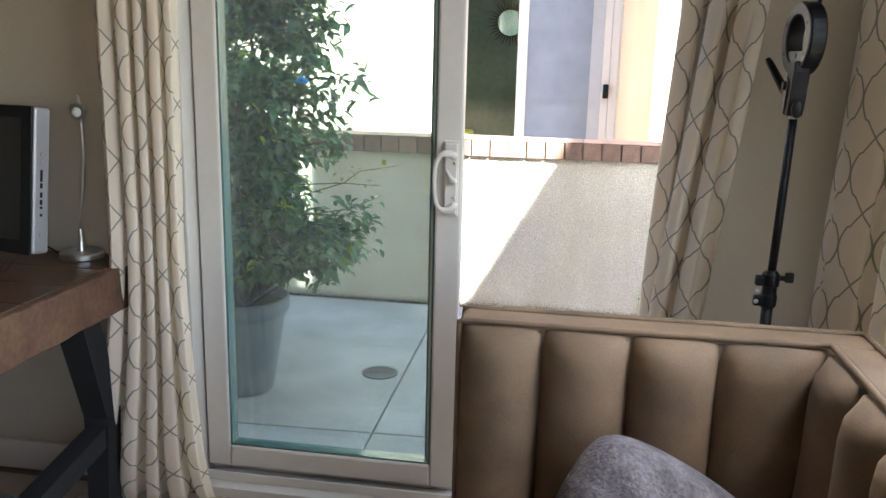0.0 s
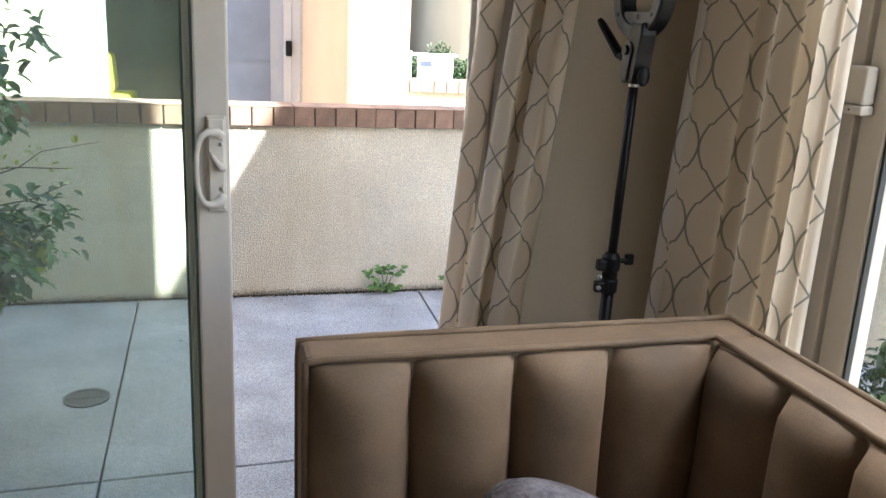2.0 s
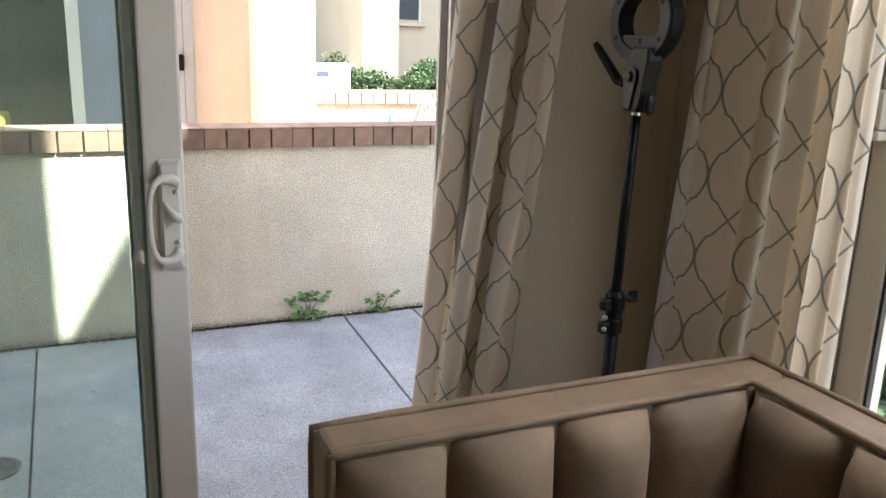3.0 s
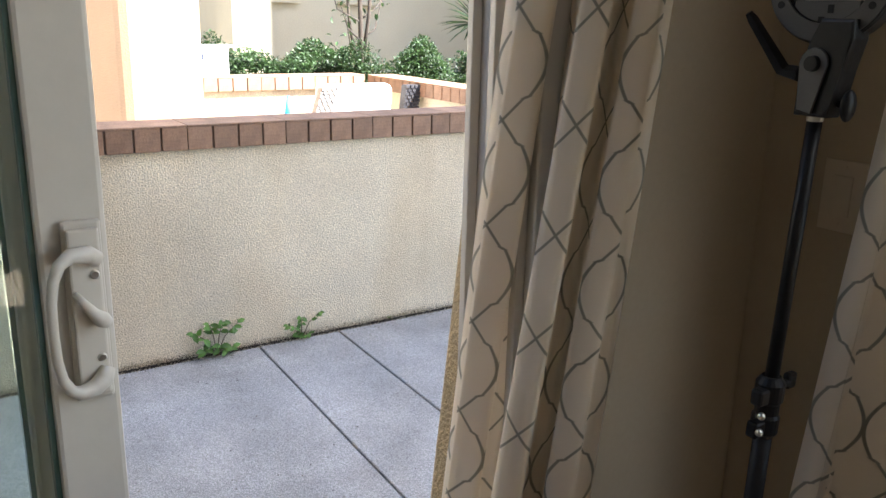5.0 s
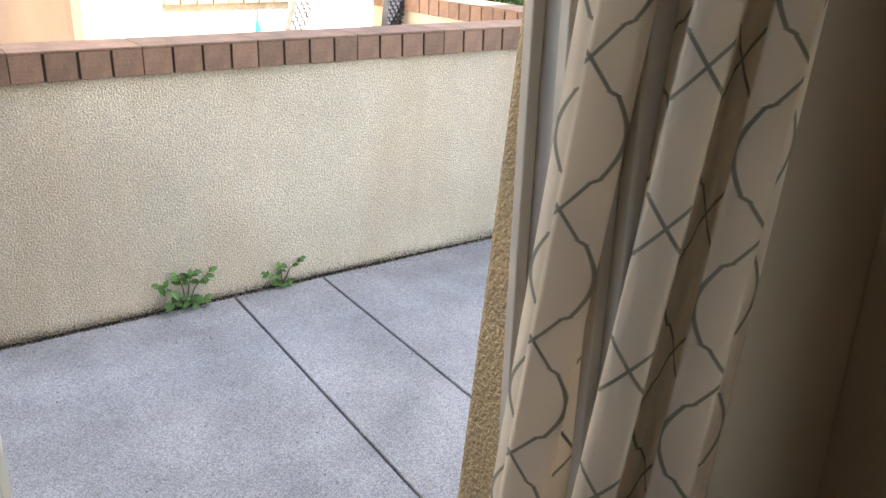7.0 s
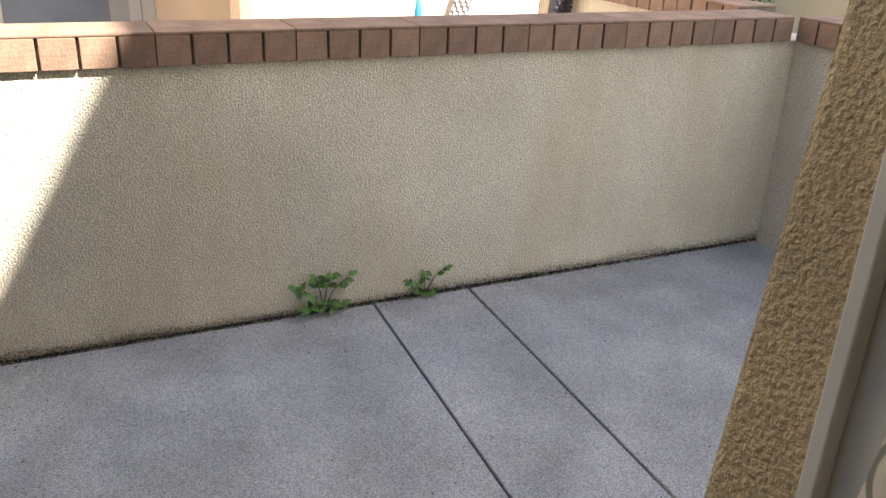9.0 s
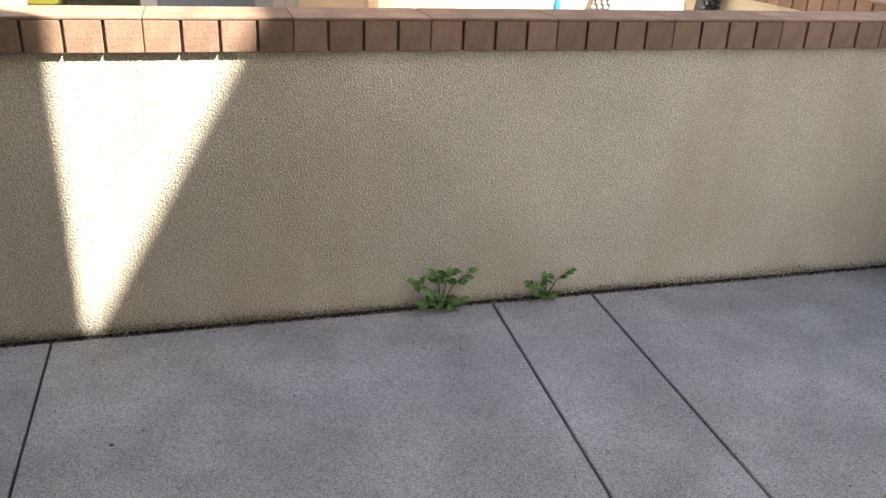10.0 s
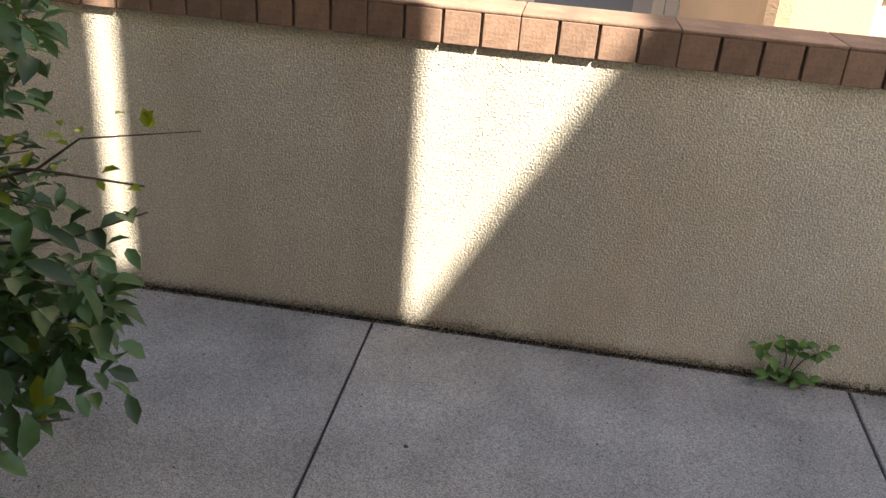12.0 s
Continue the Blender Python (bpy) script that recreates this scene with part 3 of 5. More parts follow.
def pillow():
    bm = bmesh.new()
    n = 26
    w, h, th = 0.225, 0.165, 0.105
    for sgn in (1, -1):
        g = [[None] * (n + 1) for _ in range(n + 1)]
        for i in range(n + 1):
            for j in range(n + 1):
                u, v = i / n * 2 - 1, j / n * 2 - 1
                puff = max(0, (1 - u ** 4) * (1 - v ** 4)) ** 0.55
                pin = 1 - 0.22 * (abs(u) * abs(v)) ** 2
                d = 0.006 * noise.noise(Vector((u * 2.4, v * 2.4, sgn * 3))) + 0.003 * noise.noise(Vector((u * 7, v * 7, sgn)))
                g[i][j] = bm.verts.new((u * w * (1 - 0.05 * (1 - v * v)) * pin, sgn * (th * puff + d * puff), v * h * (1 - 0.05 * (1 - u * u)) * pin))
        for i in range(n):
            for j in range(n):
                bm.faces.new((g[i][j], g[i + 1][j], g[i + 1][j + 1], g[i][j + 1]))
    bmesh.ops.remove_doubles(bm, verts=bm.verts, dist=0.0015)
    ob = new("throw_pillow", finish(bm, "throw_pillow", PLUSH, True))
    ob.matrix_basis = pose(0.160, 1.60, 0.508, -24, 31, 8)
    tagged(ob, "mottled grey plush throw pillow leaning on the sofa arm", "pillow")


pillow()


# ---------------------------------------------------------------- curtains
def curtain(name, line_top, line_low, z_top, z_low, pleats, amp_top, amp_low, label, seed, pool=0.0, flare=(0.0, 0.0), bow=0.0):
    """A pleated cloth sheet. line_*: the plan's two ends at the top and at the foot; pleats: the share of each pleat."""
    bm = bmesh.new()
    uv = bm.loops.layers.uv.new("UVMap")
    folds = len(pleats)
    marks = [0.0]
    for w in pleats:
        marks.append(marks[-1] + w / sum(pleats))
    nu, nv = folds * 20, 80
    grid = []
    cloth = [0.0]
    for j in range(nv + 1):
        f = j / nv
        z = z_top + (z_low - z_top) * f
        a = Vector(line_top[0]).lerp(Vector(line_low[0]), f)
        b = Vector(line_top[1]).lerp(Vector(line_low[1]), f)
        spread = max(0.0, (f - 0.62) / 0.38) ** 1.7
        a.x -= flare[0] * spread
        b.x += flare[1] * spread
        d = b - a
        nrm = Vector((-d.y, d.x)).normalized()
        amp = amp_top + (amp_low - amp_top) * f
        row = []
        for i in range(nu + 1):
            k = min(i // 20, folds - 1)
            g = (i - k * 20) / 20
            turn = 0.30 + 0.70 * g if k == 0 else 0.85 * g if k == folds - 1 else g
            s = marks[k] + (marks[k + 1] - marks[k]) * g
            wide = (marks[k + 1] - marks[k]) * folds
            w = 1 - 2 * math.sin(math.pi * turn) ** 0.7      # broad round folds, narrow valleys
            side = 0.30 * math.sin(4 * math.pi * g) * (marks[k + 1] - marks[k]) * d.length * 0.5
            wob = 0.005 * noise.noise(Vector((s * 5 + seed, z * 1.8, 0))) + 0.016 * f * noise.noise(Vector((s * 2.0 + seed, z * 0.8, 3)))
            fold_amp = amp * (0.6 + 0.4 * min(wide, 1.6)) * (1 + 0.25 * noise.noise(Vector((k * 3.1, z * 0.6, seed))))
            p = a + d * s + d.normalized() * side + nrm * (fold_amp * w + wob - bow * 4 * s * (1 - s))
            zz = z
            if pool and f > 0.90:
                g2 = (f - 0.90) / 0.10
                p -= nrm * -pool * g2 * g2 * (0.7 + 0.7 * noise.noise(Vector((s * 3, seed, 0))))
                zz += 0.02 * g2 * (1 + noise.noise(Vector((s * 6, f * 20, seed))))
            row.append([bm.verts.new((p.x, p.y, zz)), p, z])
        if j == nv // 2:
            for x, y in zip(row, row[1:]):
                cloth.append(cloth[-1] + (y[1] - x[1]).length)
        grid.append(row)
    for j in range(nv):
        for i in range(nu):
            q = ((grid[j][i], i), (grid[j][i + 1], i + 1), (grid[j + 1][i + 1], i + 1), (grid[j + 1][i], i))
            fc = bm.faces.new([x[0][0] for x in q])
            for lp, x in zip(fc.loops, q):
                lp[uv].uv = (cloth[x[1]], x[0][2])
    ob = new(name, finish(bm, name, CURTAIN, True))
    sol = ob.modifiers.new("cloth", "SOLIDIFY")
    sol.thickness = 0.0016
    return tagged(ob, label, "curtain")


curtain("curtain", ((-1.318, 2.27), (-1.088, 2.28)), ((-1.303, 2.235), (-1.118, 2.265)), 2.36, FLOOR_Z + 0.004, (1.0, 1.1, 0.8, 1.0, 0.8), 0.034, 0.040, "cream curtain with grey trellis pattern, pooled on floor", 1, 0.05, (0.135, 0.06))
curtain("curtain", ((0.257, 2.37), (0.490, 2.30)), ((0.178, 2.575), (0.250, 2.30)), 2.36, FLOOR_Z + 0.045, (1.25, 1.0, 0.95), 0.034, 0.036, "cream trellis-patterned curtain drifting into the open doorway", 2, bow=0.04)
curtain("curtain", ((0.564, 1.985), (0.655, 1.740)), ((0.541, 2.150), (0.650, 1.760)), 2.36, FLOOR_Z + 0.012, (1.7, 0.9, 0.8), 0.028, 0.030, "cream trellis-patterned curtain gathered beside the window", 3)
for nm, p, q in (("curtain_rod", (-1.6, 2.29, 2.38), (0.66, 2.29, 2.38)), ("curtain_rod", (0.62, 2.2, 2.385), (0.62, -0.3, 2.385))):
    bm = bmesh.new()
    tube(bm, [p, q], 0.011, 12)
    r = thing(nm, p, "thin dark metal curtain rod over the opening", "curtain rod")
    bm.transform(Matrix.Translation(-Vector(p)))
    part("rod", bm, BLACK, r, smooth=True)
    for f in (0.05, 0.93):
        c = Vector(p).lerp(Vector(q), f)
        bm = bmesh.new()
        if nm and p[1] == q[1]:
            box(bm, c.x - 0.008, c.x + 0.008, c.y + 0.011, WALL_Y, c.z - 0.02, c.z + 0.02, 0.002)
        else:
            box(bm, c.x + 0.011, SIDE_X, c.y - 0.008, c.y + 0.008, c.z - 0.02, c.z + 0.02, 0.002)
        bm.transform(Matrix.Translation(-Vector(p)))
        part("bracket", bm, BLACK, r)


# ---------------------------------------------------------------- lighting stand
def slab(bm, outline, y0, y1):
    """A plate with an outline in x and z, y0 to y1 thick, its edges eased."""
    front = [bm.verts.new((px, y0, pz)) for px, pz in outline]
    rear = [bm.verts.new((px, y1, pz)) for px, pz in outline]
    n = len(outline)
    faces = [bm.faces.new(front), bm.faces.new(rear[::-1])]
    for k in range(n):
        bm.faces.new((front[k], rear[k], rear[(k + 1) % n], front[(k + 1) % n]))
    es = list({e for f in faces for e in f.edges})
    bmesh.ops.bevel(bm, geom=es, offset=min(0.004, (y1 - y0) * 0.3), segments=2, profile=0.5, affect="EDGES")
    return bm


def light_stand():
    t = thing("light_stand", (0.428, 2.086, FLOOR_Z), "black tripod light stand with bare ring-shaped mount", "light stand")
    inv = Matrix.Translation(-Vector(t.location))

    def add(name, bm, mat=BLACK, parent=None, label="", smooth=False):
        for v in bm.verts:
            v.co.x += 0.008 * max(-0.83, v.co.z - 1.28)
            v.co.y -= 0.014 * max(-0.83, v.co.z - 1.28)
        bm.transform(inv)
        return part(name, bm, mat, parent or t, label, smooth)

    x, y = 0.428, 2.086
    bm = bmesh.new(); tube(bm, [(x, y, 0.16), (x, y, 0.91)], 0.0130, 16); add("lower_pole", bm, smooth=True)
    bm = bmesh.new(); tube(bm, [(x, y, 0.89), (x + 0.004, y, 1.285)], 0.0096, 16); add("upper_pole", bm, smooth=True)
    bm = bmesh.new()
    lathe(bm, [(0.0145, 0.845), (0.019, 0.852), (0.019, 0.875), (0.0165, 0.88), (0.0165, 0.895), (0.020, 0.90), (0.020, 0.925), (0.013, 0.935)], 20, (x, y, 0))
    col = add("collar", bm, smooth=False)
    for z in (0.850, 0.898):
        bm = bmesh.new()
        box(bm, x - 0.034, x - 0.012, y - 0.012, y + 0.006, z, z + 0.024, 0.004)
        add("clamp_lug", bm, parent=col)
    for z in (0.862, 0.886):
        bm = bmesh.new()
        bmesh.ops.create_uvsphere(bm, u_segments=12, v_segments=8, radius=0.0055, matrix=pose(x - 0.029, y - 0.013, z))
        add("bolt", bm, STEEL, col, "bright steel bolt", True)
    bm = bmesh.new(); tube(bm, [(x + 0.012, y, 0.918), (x + 0.034, y - 0.004, 0.918)], 0.006, 10); box(bm, x + 0.030, x + 0.050, y - 0.008, y + 0.004, 0.908, 0.932, 0.004)
    add("knob", bm, parent=col)
    for k in range(3):
        a = radians(90 + 120 * k + 20)
        bm = bmesh.new()
        tube(bm, [(x + 0.02 * math.cos(a), y + 0.02 * math.sin(a), 0.40), (x + 0.26 * math.cos(a), y + 0.26 * math.sin(a), FLOOR_Z + 0.010)], 0.008, 10)
        leg = add("leg", bm, smooth=True)
        bm = bmesh.new(); bmesh.ops.create_uvsphere(bm, u_segments=10, v_segments=8, radius=0.011, matrix=pose(x + 0.26 * math.cos(a), y + 0.26 * math.sin(a), FLOOR_Z + 0.011))
        add("rubber_foot", bm, parent=leg, smooth=True)
        bm = bmesh.new(); tube(bm, [(x + 0.012 * math.cos(a), y + 0.012 * math.sin(a), 0.18), (x + 0.14 * math.cos(a), y + 0.14 * math.sin(a), 0.225)], 0.005, 8)
        add("brace", bm, smooth=True)
    bm = bmesh.new(); tube(bm, [(x + 0.004, y, 1.281), (x + 0.004, y, 1.2885)], 0.0100, 14); add("spigot", bm, STEEL, None, "steel spigot")
    # tilting bracket: its axis points at the room, the lever on the far side
    turned = Matrix.Translation((x, y, 0)) @ Matrix.Rotation(radians(-90), 4, "Z") @ Matrix.Translation((-x, -y, 0))
    bm = bmesh.new()
    slab(bm, [(x - 0.019, 1.288), (x + 0.025, 1.288), (x + 0.030, 1.305), (x + 0.036, 1.345), (x + 0.046, 1.382), (x + 0.044, 1.405), (x + 0.0, 1.405), (x - 0.010, 1.375), (x - 0.018, 1.33)], y - 0.017, y + 0.017)
    bm.transform(turned)
    br = add("bracket", bm)
    bm = bmesh.new()
    slab(bm, [(x - 0.012, 1.296), (x + 0.008, 1.292)] + [(x + 0.002 + 0.019 * math.cos(radians(q)), 1.352 + 0.019 * math.sin(radians(q))) for q in range(0, 181, 20)], y - 0.0215, y - 0.0175)
    bm.transform(turned)
    add("cheek", bm, GREY_SATIN, br, "grey rounded cheek plate")
    bm = bmesh.new(); bmesh.ops.create_cone(bm, cap_ends=True, segments=20, radius1=0.010, radius2=0.009, depth=0.006, matrix=pose(x + 0.002, y - 0.0245, 1.352, 90)); bm.transform(turned); add("pivot", bm, parent=br)
    bm = bmesh.new(); tube(bm, [(x + 0.026, y, 1.306), (x + 0.038, y, 1.305)], 0.005, 10)
    bmesh.ops.create_uvsphere(bm, u_segments=18, v_segments=12, radius=1.0, matrix=pose(x + 0.043, y, 1.304) @ Matrix.Diagonal((0.0075, 0.013, 0.0195, 1)))
    bm.transform(turned)
    add("knob", bm, parent=br, smooth=True)
    bm = bmesh.new(); tube(bm, [(x - 0.020, y - 0.012, 1.338), (x - 0.045, y - 0.012, 1.342), (x - 0.075, y - 0.044, 1.402), (x - 0.079, y - 0.049, 1.410)], [0.0105, 0.0100, 0.0075, 0.005], 6); bm.transform(turned); add("lever", bm, parent=br)
    # ring mount, facing the room's left
    rim = Matrix.Translation((x - 0.010, y, 1.452)) @ Euler((0, radians(-90), radians(8))).to_matrix().to_4x4()
    bm = bmesh.new()
    prof = [(0.076, -0.034), (0.078, -0.030), (0.078, -0.004), (0.0755, 0.0), (0.052, 0.0), (0.050, -0.003), (0.050, -0.034)]
    rings = [[bm.verts.new((r * math.cos(2 * math.pi * k / 48), r * math.sin(2 * math.pi * k / 48), z)) for k in range(48)] for r, z in prof]
    for p, q in zip(rings, rings[1:] + rings[:1]):
        for k in range(48):
            bm.faces.new((p[k], p[(k + 1) % 48], q[(k + 1) % 48], q[k]))
    bm.transform(rim)
    ring = add("ring_mount", bm, smooth=False)
    bm = bmesh.new()
    prof = [(0.0745, 0.0004), (0.0745, 0.003), (0.053, 0.003), (0.053, 0.0004)]
    rings = [[bm.verts.new((r * math.cos(2 * math.pi * k / 48), r * math.sin(2 * math.pi * k / 48), z)) for k in range(48)] for r, z in prof]
    for p, q in zip(rings, rings[1:] + rings[:1]):
        for k in range(48):
            bm.faces.new((p[k], p[(k + 1) % 48], q[(k + 1) % 48], q[k]))
    bm.transform(rim)
    add("face_plate", bm, GREY_SATIN, ring, "grey ring face with slots")
    bm = boxes((-0.0545, -0.026, -0.040, 0.040, -0.012, -0.001), bevel=0.002)
    bm.transform(rim)
    add("chord_plate", bm, GREY_SATIN, ring, "grey plate across the ring's lower opening")
    for u, v in ((-0.036, -0.006), (-0.050, 0.004)):
        bm = boxes((u - 0.005, u + 0.005, v - 0.0035, v + 0.0035, -0.0009, 0.0002))
        bm.transform(rim)
        add("slot", bm, BLACK, ring)
    for a in (180, 120, 60, -60, -120):
        bm = bmesh.new()
        c = Vector((0.0635 * math.cos(radians(a)), 0.0635 * math.sin(radians(a)), 0.0032))
        bmesh.ops.create_cone(bm, cap_ends=True, segments=12, radius1=0.0045, radius2=0.0045, depth=0.001, matrix=Matrix.Translation(c))
        bm.transform(rim)
        add("slot", bm, BLACK, ring)
    bm = bmesh.new(); tube(bm, [(x + 0.028, y, 1.52), (x + 0.028, y, 1.56)], 0.0045, 8); tube(bm, [(x + 0.005, y, 1.556), (x + 0.05, y, 1.556)], 0.007, 10); add("top_knob", bm, parent=ring)


light_stand()

# ---------------------------------------------------------------- wall fittings
sw = thing("light_switch", (SIDE_X, 2.232, 1.125), "tan paddle light switch on the side wall", "light switch")
part("plate", boxes((-0.005, -0.0002, -0.037, 0.037, -0.06, 0.06), bevel=0.0015), SWITCH, sw)
part("paddle", boxes((-0.0085, -0.0053, -0.017, 0.017, -0.034, 0.034), bevel=0.001), SWITCH, sw)
for z in (-0.048, 0.048):
    bm = bmesh.new(); bmesh.ops.create_cone(bm, cap_ends=True, segments=12, radius1=0.003, radius2=0.003, depth=0.001, matrix=pose(-0.0058, 0, z, 0, 90)); part("screw", bm, SWITCH, sw)
hb = thing("window_sensor", (0.774, 1.845, 1.307), "white plastic alarm sensor on the window edge", "sensor")
part("body", boxes((-0.026, -0.0002, -0.028, 0.030, -0.030, 0.040), bevel=0.006), VINYL, hb)
part("cover_lip", boxes((-0.029, -0.0002, -0.030, 0.032, -0.048, -0.0305), bevel=0.004), VINYL, hb)
bm = bmesh.new(); bmesh.ops.create_cone(bm, cap_ends=True, segments=10, radius1=0.002, radius2=0.002, depth=0.001, matrix=pose(-0.0294, 0.0, -0.039, 0, 90)); part("indicator", bm, BLACK, hb)


# ---------------------------------------------------------------- desk corner
def desk():
    t = thing("desk", (-1.9, 1.95, FLOOR_Z), "dark-stained wooden desk with black metal trestle legs", "desk")
    inv = Matrix.Translation(-Vector(t.location))

    def add(name, bm, mat, label="", parent=None):
        bm.transform(inv)
        return part(name, bm, mat, parent or t, label)

    for k in range(5):
        y0 = 1.50 + k * 0.172
        bm = bmesh.new(); box(bm, -2.7, -1.3115, y0, y0 + 0.1705, 0.762, 0.80, 0.003)
        add("top_plank", bm, WOOD)
    bm = bmesh.new(); box(bm, -1.311, -1.280, 1.50, 2.36, 0.675, 0.799, 0.005)
    bmesh.ops.subdivide_edges(bm, edges=[e for e in bm.edges if e.calc_length() > 0.5], cuts=40)
    for v in bm.verts:
        v.co.x += 0.004 * noise.noise(Vector((v.co.y * 11, v.co.z * 9, 2)))
        v.co.z += 0.003 * noise.noise(Vector((v.co.y * 17, v.co.z * 5, 7)))
    add("end_apron", bm, WOOD_ROUGH, "worn reddish-brown apron")
    bm = bmesh.new(); box(bm, -2.7, -1.311, 1.502, 1.535, 0.675, 0.7615, 0.004); add("front_apron", bm, WOOD)
    for x in (-1.36, -2.55):
        for pts in ([(x, 2.12, 0.674), (x, 2.21, 0.36), (x, 2.19, FLOOR_Z + 0.02)], [(x, 1.68, 0.674), (x, 1.55, 0.31), (x, 1.55, FLOOR_Z + 0.02)]):
            bm = bmesh.new(); tube(bm, pts, [0.058, 0.052, 0.046], 4); add("leg", bm, IRON, "black metal leg")
        bm = bmesh.new(); tube(bm, [(x, 1.56, 0.47), (x, 1.84, 0.24), (x, 2.18, 0.30)], [0.040, 0.046, 0.042], 4); add("brace", bm, IRON)
        bm = bmesh.new(); box(bm, x - 0.03, x + 0.03, 1.50, 2.26, FLOOR_Z + 0.0005, FLOOR_Z + 0.03, 0.004); add("foot_bar", bm, IRON)


desk()


def computer():
    t = thing("computer", (-1.685, 2.155, 0.80), "black all-in-one computer with silver side bezel, switched off", "computer")
    t.rotation_euler = (radians(-7), 0, radians(-12))
    part("housing", boxes((-0.30, 0.215, 0.0, 0.055, 0.048, 0.445), bevel=0.008), SILVER, t)
    f = part("bezel", boxes((-0.302, 0.213, -0.008, -0.0002, 0.046, 0.447), bevel=0.003), BLACK, t)
    part("screen", boxes((-0.27, 0.180, -0.0095, -0.0083, 0.085, 0.415)), SCREEN, f, "dark glossy screen")
    for k, z in enumerate((0.10, 0.155, 0.175, 0.19, 0.21, 0.235, 0.262, 0.30, 0.32)):
        bm = bmesh.new()
        if k in (0, 1, 2, 7, 8):
            bmesh.ops.create_cone(bm, cap_ends=True, segments=14, radius1=0.006 if k in (0, 7, 8) else 0.004, radius2=0.005 if k in (0, 7, 8) else 0.004, depth=0.002, matrix=pose(0.2155, 0.026, z, 0, 90))
        else:
            box(bm, 0.2146, 0.2158, 0.022, 0.030, z - (0.016 if k == 6 else 0.007), z + (0.016 if k == 6 else 0.007))
        part("button" if k in (0, 7, 8) else "port", bm, STEEL if k in (0, 7, 8) else BLACK, t, "small steel button" if k in (0, 7, 8) else "")
    for x in (-0.22, 0.150):
        bm = bmesh.new(); tube(bm, [(x, 0.03, 0.07), (x + 0.005, 0.0, 0.04), (x + 0.005, -0.045, 0.003)], [0.014, 0.010, 0.008], 8)
        part("foot", bm, PANE_CLEAR, t, "clear acrylic foot", True)


computer()


def desk_lamp():
    t = thing("desk_lamp", (-1.447, 2.30, 0.80), "small brushed steel gooseneck desk lamp", "lamp")
    bm = bmesh.new(); lathe(bm, [(0.060, 0.0), (0.062, 0.003), (0.062, 0.015), (0.059, 0.019), (0.012, 0.021), (0.009, 0.045), (0.006, 0.085)], 40); part("base", bm, STEEL, t)
    bm = bmesh.new(); tube(bm, [(0, 0, 0.065), (0.003, 0, 0.12), (0.015, 0, 0.2), (0.026, 0, 0.3), (0.027, 0, 0.38), (0.026, 0, 0.415)], 0.0042, 10); part("gooseneck", bm, STEEL, t, smooth=True)
    bm = bmesh.new(); lathe(bm, [(0.006, 0.03), (0.014, 0.022), (0.024, 0.002), (0.023, -0.003), (0.017, -0.004), (0.015, 0.004)], 28); bm.transform(pose(0.026, -0.012, 0.425, -66)); h = part("shade", bm, STEEL, t)
    bm = bmesh.new(); bmesh.ops.create_uvsphere(bm, u_segments=14, v_segments=8, radius=0.014, matrix=pose(0.026, -0.015, 0.4225) @ Matrix.Diagonal((1, 0.35, 1, 1))); part("bulb", bm, SIGN_WHITE, h, "small white bulb", True)
    bm = bmesh.new(); tube(bm, [(0.026, 0.0, 0.44), (0.022, 0.0, 0.47)], [0.006, 0.003], 8); part("finial", bm, STEEL, h)
    bm = bmesh.new(); tube(bm, [(-0.045, 0.0, 0.006), (-0.09, 0.02, 0.004), (-0.14, 0.035, 0.02), (-0.17, 0.05, 0.004)], 0.0025, 8); part("cord", bm, BLACK, t, "thin black cord", True)


desk_lamp()


